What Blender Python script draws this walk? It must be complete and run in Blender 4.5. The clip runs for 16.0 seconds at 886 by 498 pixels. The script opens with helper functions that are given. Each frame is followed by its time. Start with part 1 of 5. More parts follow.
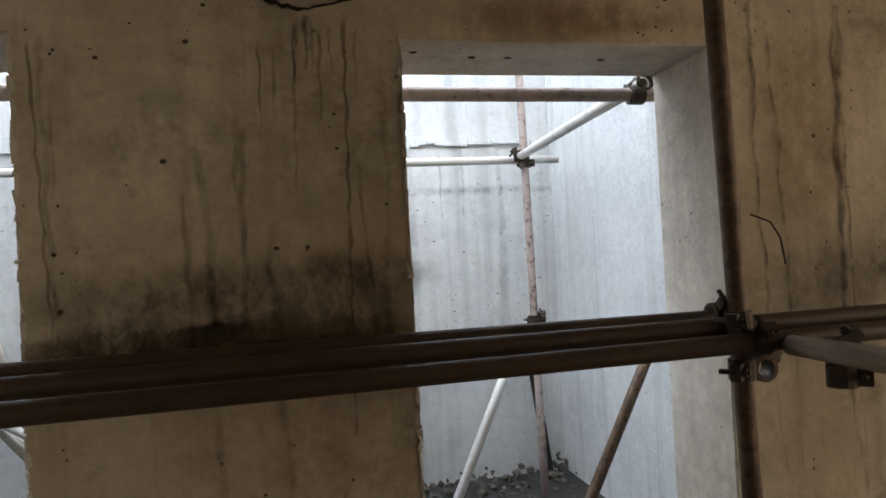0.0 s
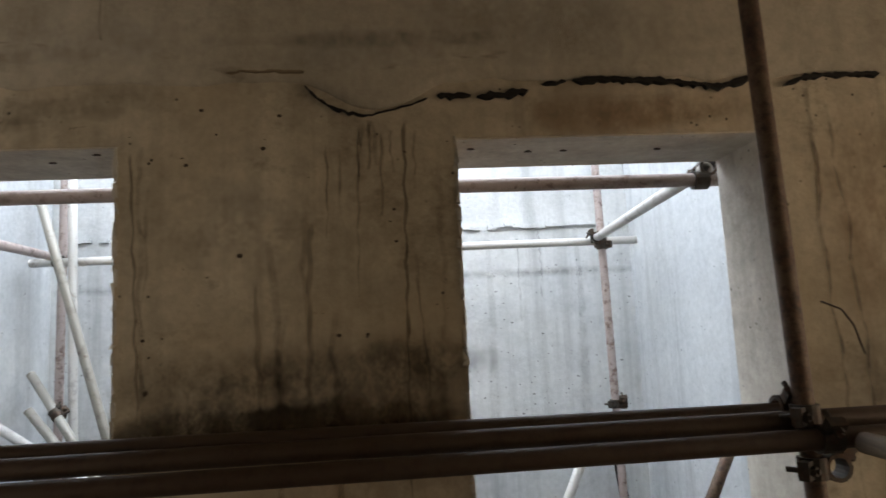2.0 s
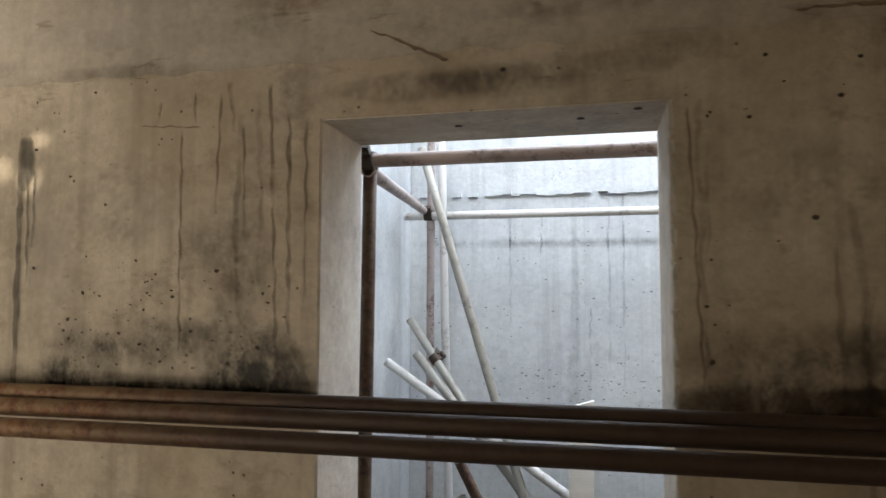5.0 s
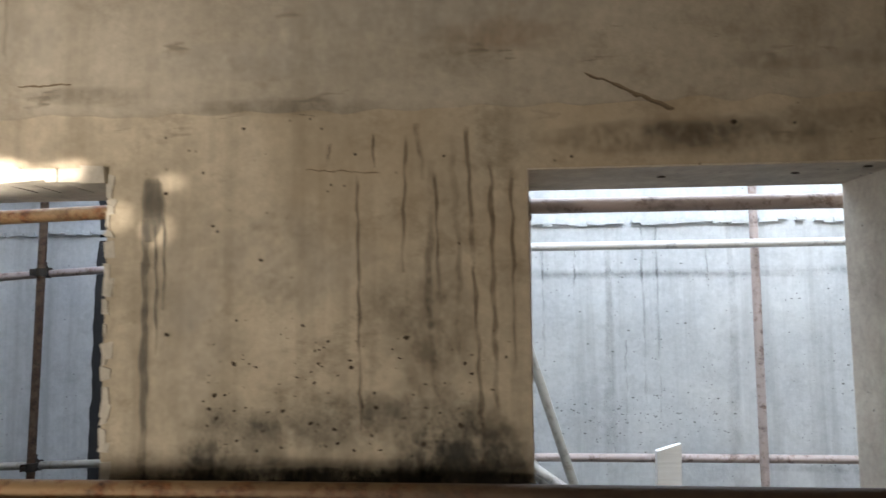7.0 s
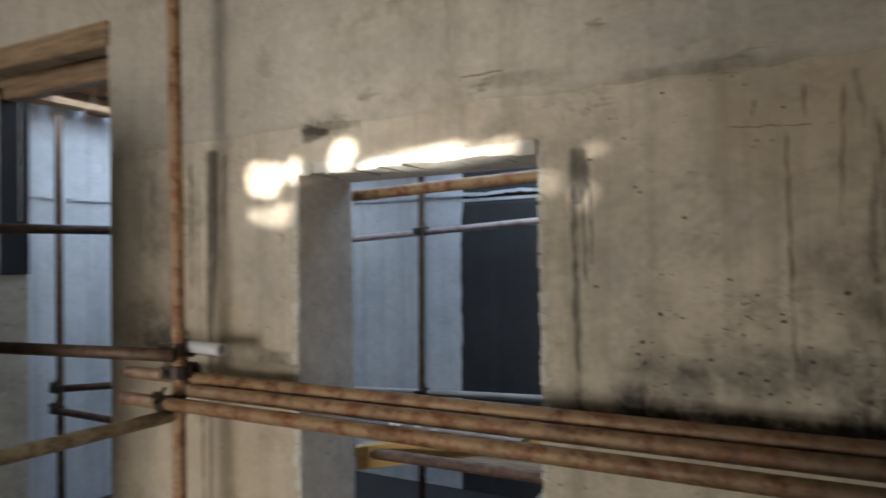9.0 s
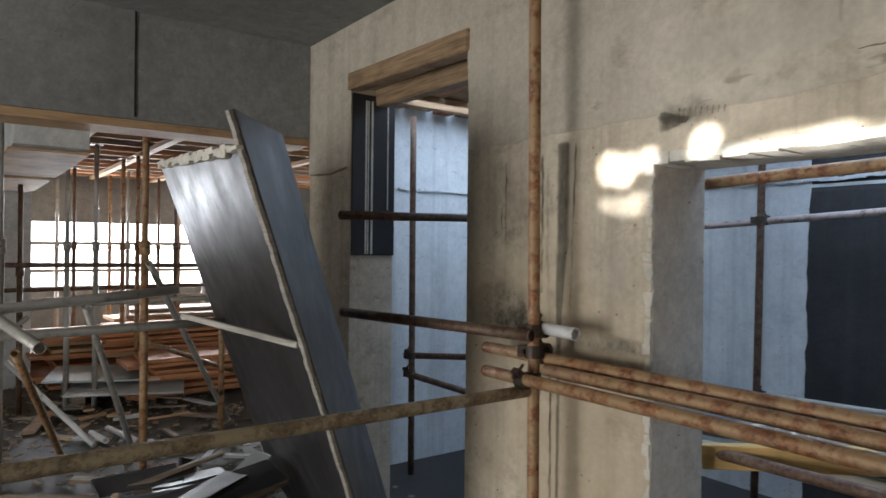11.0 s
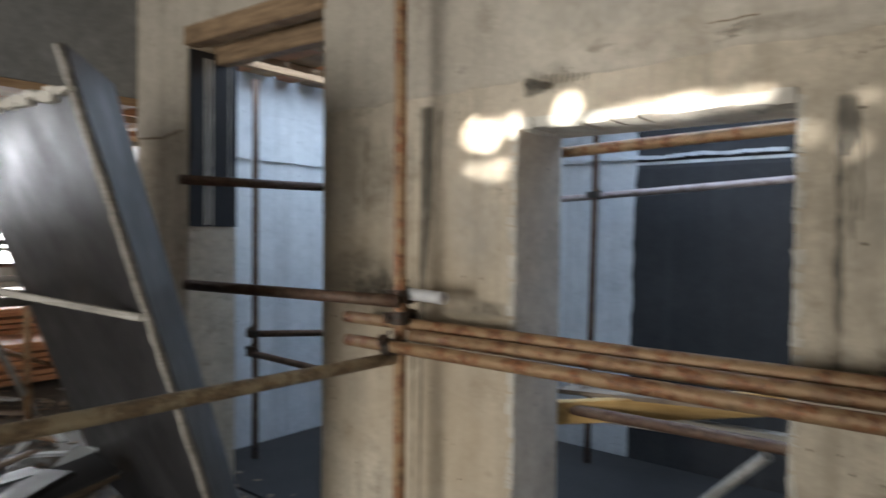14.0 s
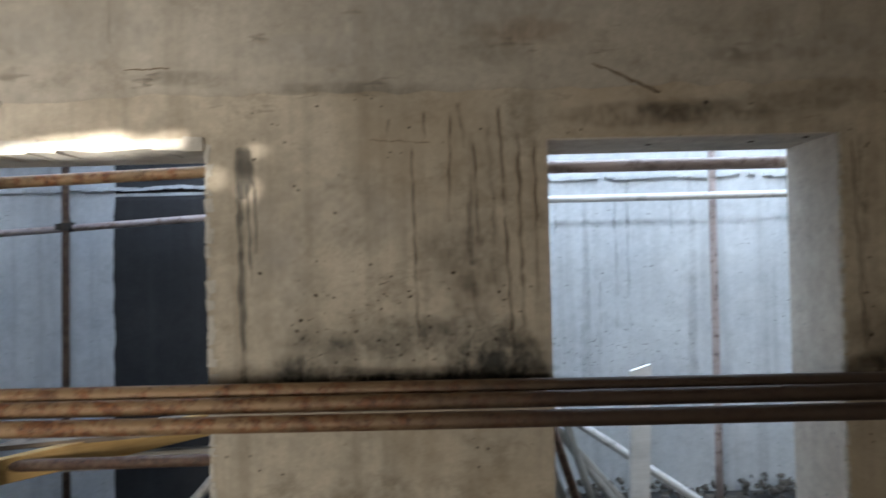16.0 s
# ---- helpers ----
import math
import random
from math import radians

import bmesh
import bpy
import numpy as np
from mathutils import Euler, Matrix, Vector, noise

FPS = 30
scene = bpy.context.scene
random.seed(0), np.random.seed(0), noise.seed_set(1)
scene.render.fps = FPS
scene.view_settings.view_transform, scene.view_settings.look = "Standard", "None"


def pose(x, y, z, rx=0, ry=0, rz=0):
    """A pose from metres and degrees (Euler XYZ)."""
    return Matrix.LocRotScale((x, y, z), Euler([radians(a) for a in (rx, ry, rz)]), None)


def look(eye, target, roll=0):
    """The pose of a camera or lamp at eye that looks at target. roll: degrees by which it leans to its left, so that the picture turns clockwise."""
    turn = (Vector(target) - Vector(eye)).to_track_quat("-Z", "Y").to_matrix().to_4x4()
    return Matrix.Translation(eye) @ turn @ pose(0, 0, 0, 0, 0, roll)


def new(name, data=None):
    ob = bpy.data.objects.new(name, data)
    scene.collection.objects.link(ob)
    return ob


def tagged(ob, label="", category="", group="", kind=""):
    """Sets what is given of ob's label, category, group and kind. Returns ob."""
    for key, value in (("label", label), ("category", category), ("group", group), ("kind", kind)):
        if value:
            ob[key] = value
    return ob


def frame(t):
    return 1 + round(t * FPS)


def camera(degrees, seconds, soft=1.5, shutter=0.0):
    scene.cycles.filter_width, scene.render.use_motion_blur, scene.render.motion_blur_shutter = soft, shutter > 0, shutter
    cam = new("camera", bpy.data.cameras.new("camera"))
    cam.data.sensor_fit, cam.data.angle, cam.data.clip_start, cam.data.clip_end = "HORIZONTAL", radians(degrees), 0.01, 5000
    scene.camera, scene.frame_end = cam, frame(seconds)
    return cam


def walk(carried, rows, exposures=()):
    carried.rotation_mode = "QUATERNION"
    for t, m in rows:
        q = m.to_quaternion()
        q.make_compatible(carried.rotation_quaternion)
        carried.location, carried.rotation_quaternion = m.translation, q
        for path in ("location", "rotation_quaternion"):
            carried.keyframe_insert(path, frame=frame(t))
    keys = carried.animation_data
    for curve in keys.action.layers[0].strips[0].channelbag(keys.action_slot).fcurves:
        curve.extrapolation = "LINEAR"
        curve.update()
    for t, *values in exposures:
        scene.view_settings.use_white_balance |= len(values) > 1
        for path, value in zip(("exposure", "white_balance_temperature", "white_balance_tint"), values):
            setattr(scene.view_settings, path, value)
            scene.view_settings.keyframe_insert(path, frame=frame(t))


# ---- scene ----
cam = camera(67.0, 16.0, shutter=0.5)
PATH = [
    (0, (0.002, -0.028, 1.499), (0.433, 1.925, 1.519), -3.1),
    (0.5, (0.077, -0.067, 1.524), (0.471, 1.893, 1.569), -1.7),
    (1, (0.144, -0.099, 1.519), (0.61, 1.845, 1.587), -3.6),
    (1.5, (0.148, -0.086, 1.512), (0.474, 1.883, 1.639), -2.6),
    (2, (0.096, -0.113, 1.522), (0.259, 1.863, 1.783), -2.8),
    (2.5, (-0.039, -0.11, 1.514), (0.075, 1.869, 1.777), -1.7),
    (3, (-0.211, -0.11, 1.523), (-0.215, 1.869, 1.81), -1.5),
    (3.5, (-0.326, -0.055, 1.533), (-0.564, 1.916, 1.772), -0.1),
    (4, (-0.39, -0.083, 1.528), (-0.978, 1.821, 1.696), 1.3),
    (6.5, (-1.547, 0.016, 1.699), (-1.696, 2.007, 1.809), -1.0),
    (7, (-1.665, -0.008, 1.725), (-1.811, 1.98, 1.893), -0.6),
    (7.5, (-1.918, -0.138, 1.757), (-2.114, 1.853, 1.77), -0.9),
    (8, (-1.981, -0.193, 1.728), (-2.408, 1.76, 1.692), -0.0),
    (8.5, (-1.961, -0.202, 1.7), (-2.615, 1.688, 1.712), -0.3),
    (9, (-1.954, -0.236, 1.739), (-2.926, 1.512, 1.773), -0.8),
    (9.5, (-1.967, -0.291, 1.746), (-3.289, 1.205, 1.855), -0.0),
    (10, (-1.968, -0.325, 1.76), (-3.468, 0.995, 1.855), 0.2),
    (12.5, (-2.322, -0.485, 1.72), (-3.968, 0.651, 1.677), 0.5),
    (13, (-2.317, -0.469, 1.712), (-3.958, 0.675, 1.685), 0.4),
    (13.5, (-2.307, -0.473, 1.676), (-3.874, 0.77, 1.657), 1.2),
    (14, (-2.245, -0.451, 1.675), (-3.514, 1.093, 1.624), 0.7),
    (14.5, (-2.11, -0.418, 1.697), (-3.0, 1.371, 1.597), -0.4),
    (15, (-2.019, -0.418, 1.692), (-2.641, 1.481, 1.612), -1.6),
    (15.5, (-1.951, -0.451, 1.697), (-2.264, 1.524, 1.645), -1.6),
    (16, (-1.891, -0.484, 1.695), (-1.915, 1.516, 1.72), -1.3),
]
EXPOSURES = [(0.0, 0.95, 7500, 15), (4.2, 0.85, 7400, 15), (6.3, 1.05, 7200, 14), (7.5, 0.95, 7000, 14), (8.2, 0.77, 6700, 13), (9.0, 0.72, 6300, 12), (10.0, 0.8, 6100, 10), (14.0, 0.85, 6200, 11), (16.0, 0.8, 6350, 12)]
walk(cam, [(t, look(eye, target, roll)) for t, eye, target, roll in PATH], EXPOSURES)
SKY, P_SOUTH, P_HALL, P_SHAFT, P_GLINT = 0.12, 138.0, 260.0, 215.0, 3500.0

# ---------------- world, sun, large lights ----------------
world = bpy.data.worlds.new("sky")
world.use_nodes = True
scene.world = world
wn = world.node_tree.nodes
sky = wn.new("ShaderNodeTexSky")
sky.sky_type, sky.sun_disc = "NISHITA", False
sky.sun_elevation, sky.sun_rotation = radians(42), radians(190)
wn["Background"].inputs["Strength"].default_value = SKY
world.node_tree.links.new(sky.outputs[0], wn["Background"].inputs[0])
sun = new("sun", bpy.data.lights.new("sun", "SUN"))
sun.data.energy, sun.data.angle, sun.data.color = 3.0, radians(0.6), (1.0, 0.93, 0.82)
sun.matrix_world = look((-1.5, -20, 18), (0, 0, 0))


def area_lamp(name, eye, target, w, h, power, colour):
    ob = new(name, bpy.data.lights.new(name, "AREA"))
    ob.data.shape, ob.data.size, ob.data.size_y, ob.data.energy, ob.data.color = "RECTANGLE", w, h, power, colour
    ob.matrix_world = look(eye, target)
    return ob


# daylight in the open bays: behind the walker, and the hall's far side
area_lamp("south_bay_light", (-4.0, -4.9, 1.15), (-3.7, 0, 1.25), 2.6, 1.9, P_SOUTH, (1.0, 0.985, 0.95))
area_lamp("hall_window_light", (-14.2, 2.2, 1.6), (-7, 1.5, 1.4), 6.0, 0.85, P_HALL, (0.95, 0.98, 1.0))
# warm fill added to brighten the eastern pier; its window is unseen
area_lamp("east_fill_light", (4.55, -0.4, 1.3), (0.0, 0.6, 1.4), 3.0, 1.9, 28.0, (1.0, 0.84, 0.64))
area_lamp("shaft_light", (-0.15, 3.15, 3.9), (-0.15, 3.15, 0), 3.6, 2.1, P_SHAFT * 0.54, (0.63, 0.79, 1.0))
area_lamp("shaft_light_middle", (-3.9, 3.15, 3.9), (-3.9, 3.15, 0), 3.0, 2.1, P_SHAFT * 0.27, (0.56, 0.735, 1.0))
area_lamp("shaft_light_west", (-5.95, 3.15, 2.80), (-5.95, 3.15, 0), 0.9, 1.9, P_SHAFT * 0.07, (0.66, 0.805, 1.0))



def glint(target, across, squash, power, blend=0.45, tilt=0, eye=(-3.75, -4.6, 0.25)):
    """Sun thrown up from the wet floor of the south bay: a patch so many degrees across."""
    ob = new("sun_glint", bpy.data.lights.new("sun_glint", "SPOT"))
    ob.data.energy, ob.data.spot_size, ob.data.spot_blend, ob.data.shadow_soft_size = power, radians(across), blend, 0.02
    ob.data.color = (1.0, 0.96, 0.88)
    ob.matrix_world = look(eye, target, tilt) @ Matrix.Diagonal((1, squash, 1, 1))


glint((-3.855, 1.7, 2.068), 1.35, 0.95, P_GLINT, 0.4, 10)
glint((-3.80, 1.7, 2.045), 1.35, 0.8, P_GLINT, 0.4, -12)
glint((-3.765, 1.7, 2.078), 0.9, 0.9, P_GLINT * 0.8, 0.4, 5)
glint((-3.67, 1.7, 2.085), 0.8, 0.9, P_GLINT, 0.4)
glint((-3.80, 1.7, 1.915), 2.4, 0.30, P_GLINT * 0.5, 0.6, -8)
glint((-3.72, 1.7, 1.945), 0.9, 0.45, P_GLINT * 0.5, 0.5, -5)
glint((-3.44, 1.7, 2.125), 1.3, 0.85, P_GLINT, 0.5, 20)
glint((-3.12, 1.7, 2.075), 5.2, 0.17, P_GLINT, 0.7)
glint((-3.02, 1.7, 2.095), 2.0, 0.35, P_GLINT * 0.7, 0.6, 5)
glint((-2.82, 1.7, 2.09), 1.6, 0.4, P_GLINT * 0.8, 0.6, 5)
glint((-2.555, 1.7, 1.93), 0.9, 0.9, P_GLINT * 0.3, 0.9)
glint((-2.665, 1.7, 1.97), 0.6, 0.9, P_GLINT * 0.25, 0.9)
glint((-3.0, 1.7, 2.3), 15.0, 0.6, P_GLINT * 0.05, 1.0)
glint((-2.52, 1.7, 2.06), 0.9, 0.35, P_GLINT * 0.25, 0.9)


# ---------------- materials ----------------
def material(name):
    m = bpy.data.materials.new(name)
    m.use_nodes = True
    nt = m.node_tree
    return m, nt, nt.nodes["Principled BSDF"]


def node(nt, kind, **values):
    n = nt.nodes.new(kind)
    for k, v in values.items():
        n.inputs[k].default_value = v
    return n


def coords(nt, scale=(1, 1, 1), world_space=True):
    mp = node(nt, "ShaderNodeMapping", Scale=scale)
    if world_space:
        nt.links.new(nt.nodes.new("ShaderNodeNewGeometry").outputs["Position"], mp.inputs[0])
    else:
        nt.links.new(nt.nodes.new("ShaderNodeTexCoord").outputs["Object"], mp.inputs[0])
    return mp.outputs[0]


def fractal(nt, vec, scale, detail=6.0, rough=0.6):
    n = node(nt, "ShaderNodeTexNoise", Scale=scale, Detail=detail, Roughness=rough)
    nt.links.new(vec, n.inputs["Vector"])
    return n.outputs["Fac"]


def ramp(nt, fac, stops):
    r = nt.nodes.new("ShaderNodeValToRGB")
    e = r.color_ramp.elements
    while len(e) < len(stops):
        e.new(0.5)
    for el, (p, c) in zip(e, stops):
        el.position = p
        el.color = (*c, 1) if len(c) == 3 else c
    nt.links.new(fac, r.inputs[0])
    return r.outputs[0]


def mix(nt, fac, a, b, how="MIX"):
    n = nt.nodes.new("ShaderNodeMix")
    n.data_type, n.blend_type = "RGBA", how
    for sock, v in ((n.inputs[0], fac), (n.inputs[6], a), (n.inputs[7], b)):
        if isinstance(v, (int, float)):
            sock.default_value = v
        elif isinstance(v, tuple):
            sock.default_value = (*v, 1)
        else:
            nt.links.new(v, sock)
    return n.outputs[2]


def bump(nt, bsdf, height, strength, dist=0.01):
    b = node(nt, "ShaderNodeBump", Strength=strength, Distance=dist)
    nt.links.new(height, b.inputs["Height"])
    nt.links.new(b.outputs[0], bsdf.inputs["Normal"])


def concrete(name, light, dark, stain, streaks=0.5, blotch=0.5, pits=True, rough=0.82, rust=None, grain=0.35):
    """Cast concrete: cloudy paste, run-down streaks, pin holes, faint board marks."""
    m, nt, b = material(name)
    v = coords(nt)
    cloud = fractal(nt, v, 1.6, 9, 0.62)
    fine = fractal(nt, v, 38, 4, 0.7)
    c = ramp(nt, cloud, [(0.28, dark), (0.5, tuple((p + q) / 2 for p, q in zip(light, dark))), (0.72, light)])
    c = mix(nt, 0.22, c, ramp(nt, fine, [(0.3, (0.25, 0.25, 0.25)), (0.7, (0.75, 0.75, 0.75))]), "OVERLAY")
    mid = fractal(nt, v, 11, 7, 0.72)
    c = mix(nt, grain, c, ramp(nt, mid, [(0.3, (0.2, 0.2, 0.2)), (0.7, (0.8, 0.8, 0.8))]), "OVERLAY")
    run = fractal(nt, coords(nt, (9.0, 9.0, 0.35)), 1.0, 5, 0.6)
    c = mix(nt, ramp(nt, run, [(0.50, (0, 0, 0)), (0.72, (streaks,) * 3)]), c, stain)
    spot = fractal(nt, coords(nt, (1, 1, 1.3)), 4.5, 8, 0.75)
    c = mix(nt, ramp(nt, spot, [(0.54, (0, 0, 0)), (0.70, (blotch,) * 3)]), c, stain)
    if rust:
        r = fractal(nt, coords(nt, (0.7, 0.7, 0.5)), 2.2, 4, 0.5)
        c = mix(nt, ramp(nt, r, [(0.48, (0, 0, 0)), (0.66, (0.7, 0.7, 0.7))]), c, rust)
    if pits:
        vor = node(nt, "ShaderNodeTexVoronoi", Scale=26.0)
        nt.links.new(v, vor.inputs["Vector"])
        hole = ramp(nt, vor.outputs["Distance"], [(0.07, (1, 1, 1)), (0.14, (0, 0, 0))])
        some = ramp(nt, fractal(nt, v, 7, 2), [(0.55, (0, 0, 0)), (0.6, (1, 1, 1))])
        c = mix(nt, mix(nt, 1.0, hole, some, "MULTIPLY"), c, tuple(q * 0.35 for q in stain))
    nt.links.new(c, b.inputs["Base Color"])
    b.inputs["Roughness"].default_value = rough
    h = mix(nt, 0.5, cloud, fine)
    bump(nt, b, h, 0.35, 0.012)
    return m


CONCRETE = concrete("room_concrete", (0.60, 0.513, 0.385), (0.35, 0.292, 0.208), (0.13, 0.098, 0.058), 0.38, 0.6, rust=(0.40, 0.31, 0.20), grain=0.24)
UPPER = concrete("upper_concrete", (0.51, 0.449, 0.352), (0.36, 0.311, 0.238), (0.22, 0.175, 0.115), 0.3, 0.55, pits=False, grain=0.14)
SHAFT = concrete("shaft_concrete", (0.62, 0.63, 0.62), (0.46, 0.48, 0.49), (0.30, 0.31, 0.31), 0.6, 0.35, rough=0.75, grain=0.16)
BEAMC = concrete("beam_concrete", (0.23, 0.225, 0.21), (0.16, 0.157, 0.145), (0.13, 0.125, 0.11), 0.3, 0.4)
REVEAL = concrete("reveal_concrete", (0.64, 0.565, 0.47), (0.46, 0.40, 0.325), (0.20, 0.16, 0.11), 0.25, 0.45)
CHIP = concrete("broken_concrete", (0.60, 0.56, 0.47), (0.42, 0.38, 0.31), (0.2, 0.17, 0.13), 0.2, 0.5, pits=False)
TAR = concrete("waterproof_coat", (0.035, 0.034, 0.034), (0.018, 0.018, 0.019), (0.05, 0.05, 0.05), 0.4, 0.2, pits=False, rough=0.85)
FLOOR = concrete("dirt_floor", (0.12, 0.105, 0.085), (0.05, 0.044, 0.036), (0.03, 0.027, 0.023), 0.0, 0.8, pits=False, rough=0.7)
PALE = concrete("pale_screed", (0.50, 0.50, 0.47), (0.36, 0.36, 0.34), (0.24, 0.23, 0.22), 0.0, 0.4, pits=False)


def rusty(name, paint, rust, deep, amount, rough=0.6, metal=0.25):
    m, nt, b = material(name)
    v = coords(nt)
    a = fractal(nt, v, 9, 8, 0.7)
    f = fractal(nt, v, 60, 4, 0.7)
    c = ramp(nt, f, [(0.3, deep), (0.62, rust)])
    flake = fractal(nt, v, 17, 8, 0.75)
    c = mix(nt, ramp(nt, flake, [(amount, (1, 1, 1)), (amount + 0.11, (0, 0, 0))]), c, paint)
    c = mix(nt, ramp(nt, a, [(0.55, (0, 0, 0)), (0.75, (0.7, 0.7, 0.7))]), c, tuple(q * 0.4 for q in deep))
    nt.links.new(c, b.inputs["Base Color"])
    b.inputs["Roughness"].default_value, b.inputs["Metallic"].default_value = rough, metal
    bump(nt, b, f, 0.3, 0.004)
    return m


RUST = rusty("rusty_tube", (0.32, 0.20, 0.10), (0.29, 0.115, 0.042), (0.05, 0.025, 0.016), 0.47)
DARKRUST = rusty("dark_rusty_tube", (0.14, 0.09, 0.055), (0.12, 0.06, 0.035), (0.03, 0.02, 0.015), 0.42)
PINK = rusty("faded_red_tube", (0.40, 0.325, 0.30), (0.22, 0.145, 0.12), (0.10, 0.07, 0.06), 0.52, 0.55, 0.1)
GREYT = rusty("dull_grey_tube", (0.33, 0.31, 0.27), (0.20, 0.15, 0.11), (0.08, 0.06, 0.05), 0.58, 0.5, 0.35)
WHITET = rusty("cement_splashed_tube", (0.55, 0.53, 0.50), (0.34, 0.29, 0.25), (0.16, 0.13, 0.11), 0.58, 0.6, 0.1)
OCHRET = rusty("dusty_ochre_tube", (0.36, 0.29, 0.18), (0.25, 0.17, 0.09), (0.10, 0.07, 0.045), 0.45, 0.6, 0.15)
CLAMP = rusty("coupler_iron", (0.06, 0.05, 0.04), (0.09, 0.05, 0.03), (0.015, 0.012, 0.01), 0.45, 0.55, 0.6)


# the ledgers turn from open rust to a black-brown towards +x, by world position
LEDGER = RUST.copy()
LEDGER.name = "half_blackened_tube"
nt = LEDGER.node_tree
bs = nt.nodes["Principled BSDF"]
was = bs.inputs["Base Color"].links[0].from_socket
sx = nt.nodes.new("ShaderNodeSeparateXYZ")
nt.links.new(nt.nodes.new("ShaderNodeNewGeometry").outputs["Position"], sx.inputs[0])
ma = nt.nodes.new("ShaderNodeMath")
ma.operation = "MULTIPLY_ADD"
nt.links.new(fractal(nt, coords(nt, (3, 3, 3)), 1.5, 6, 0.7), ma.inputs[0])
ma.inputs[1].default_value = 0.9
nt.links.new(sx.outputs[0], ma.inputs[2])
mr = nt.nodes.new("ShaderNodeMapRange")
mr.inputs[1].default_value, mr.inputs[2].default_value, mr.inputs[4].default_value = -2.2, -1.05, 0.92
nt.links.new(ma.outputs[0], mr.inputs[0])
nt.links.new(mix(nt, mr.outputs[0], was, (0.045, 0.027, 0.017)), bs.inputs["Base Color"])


def timber(name, light, dark, rough=0.75):
    m, nt, b = material(name)
    g = fractal(nt, coords(nt, (4, 4, 60), True), 1.0, 5, 0.6)
    g2 = fractal(nt, coords(nt), 3.0, 6, 0.65)
    c = ramp(nt, g, [(0.3, dark), (0.7, light)])
    c = mix(nt, ramp(nt, g2, [(0.5, (0, 0, 0)), (0.72, (0.6, 0.6, 0.6))]), c, tuple(q * 0.45 for q in dark))
    info = nt.nodes.new("ShaderNodeObjectInfo")
    c = mix(nt, 0.35, c, ramp(nt, info.outputs["Random"], [(0, (0.3, 0.3, 0.3)), (1, (0.7, 0.7, 0.7))]), "OVERLAY")
    nt.links.new(c, b.inputs["Base Color"])
    b.inputs["Roughness"].default_value = rough
    bump(nt, b, g, 0.3, 0.003)
    return m


WOOD = timber("raw_timber", (0.46, 0.30, 0.16), (0.26, 0.15, 0.075))
DIRTYWOOD = timber("site_worn_timber", (0.36, 0.24, 0.13), (0.15, 0.09, 0.045))
GREYWOOD = timber("cement_grey_timber", (0.36, 0.33, 0.28), (0.20, 0.175, 0.14))
YELLOW = timber("yellow_timber", (0.56, 0.36, 0.13), (0.40, 0.23, 0.07))
OLDWOOD = timber("weathered_timber", (0.30, 0.23, 0.16), (0.14, 0.10, 0.07))
ORANGE = timber("reddish_timber", (0.50, 0.22, 0.09), (0.27, 0.11, 0.045))
# near-white base colour carries the shaft plank's sky-lit brightness
PALEWOOD = timber("sky_whitened_plank", (0.80, 0.78, 0.75), (0.66, 0.64, 0.60))


def board(name, light, dark, rough):
    m, nt, b = material(name)
    v = coords(nt)
    c = ramp(nt, fractal(nt, v, 2.5, 8, 0.65), [(0.3, dark), (0.7, light)])
    c = mix(nt, ramp(nt, fractal(nt, coords(nt, (12, 12, 1)), 1, 5), [(0.62, (0, 0, 0)), (0.74, (0.10, 0.10, 0.10))]), c, (0.25, 0.23, 0.2))
    nt.links.new(c, b.inputs["Base Color"])
    nt.links.new(ramp(nt, fractal(nt, v, 5, 5), [(0.3, (rough - 0.1,) * 3), (0.7, (rough + 0.12,) * 3)]), b.inputs["Roughness"])
    b.inputs["Specular IOR Level"].default_value = 0.35
    bump(nt, b, fractal(nt, v, 30, 3), 0.08, 0.004)
    return m


FILM = board("film_faced_plywood", (0.026, 0.024, 0.023), (0.012, 0.011, 0.011), 0.40)
# paler film: the side board's satin sheen is lifted into its base colour
FILM_PALE = board("pale_film_plywood", (0.09, 0.09, 0.092), (0.05, 0.05, 0.052), 0.48)
PLYEDGE = timber("splintered_ply_edge", (0.58, 0.55, 0.49), (0.36, 0.33, 0.28))
GREYBOARD = board("grey_board", (0.42, 0.43, 0.42), (0.30, 0.31, 0.30), 0.6)
GREEN = board("green_plastic", (0.03, 0.30, 0.16), (0.02, 0.20, 0.10), 0.4)


def stain_mat(name, colour, strength):
    """A soaked-in or painted-shade mark: the ribbon's own weight and a grain decide how dense it lies."""
    m, nt, b = material(name)
    at = nt.nodes.new("ShaderNodeAttribute")
    at.attribute_name = "weight"
    g = ramp(nt, fractal(nt, coords(nt, (1, 1, 0.7)), 13, 9, 0.78), [(0.38, (0.1,) * 3), (0.60, (1, 1, 1))])
    w = mix(nt, 1.0, at.outputs["Color"], g, "MULTIPLY")
    w = mix(nt, 1.0, w, (strength,) * 3, "MULTIPLY")
    tr = nt.nodes.new("ShaderNodeBsdfTransparent")
    ms = nt.nodes.new("ShaderNodeMixShader")
    b.inputs["Base Color"].default_value = (*colour, 1)
    b.inputs["Roughness"].default_value = 0.7
    nt.links.new(w, ms.inputs[0])
    nt.links.new(tr.outputs[0], ms.inputs[1])
    nt.links.new(b.outputs[0], ms.inputs[2])
    nt.links.new(ms.outputs[0], nt.nodes["Material Output"].inputs[0])
    return m


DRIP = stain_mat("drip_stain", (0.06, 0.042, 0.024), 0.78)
DAMP_SHADE = stain_mat("damp_and_shade", (0.09, 0.062, 0.032), 0.72)
GREY_DAMP_SHADE = stain_mat("grey_damp_and_shade", (0.06, 0.055, 0.04), 0.78)


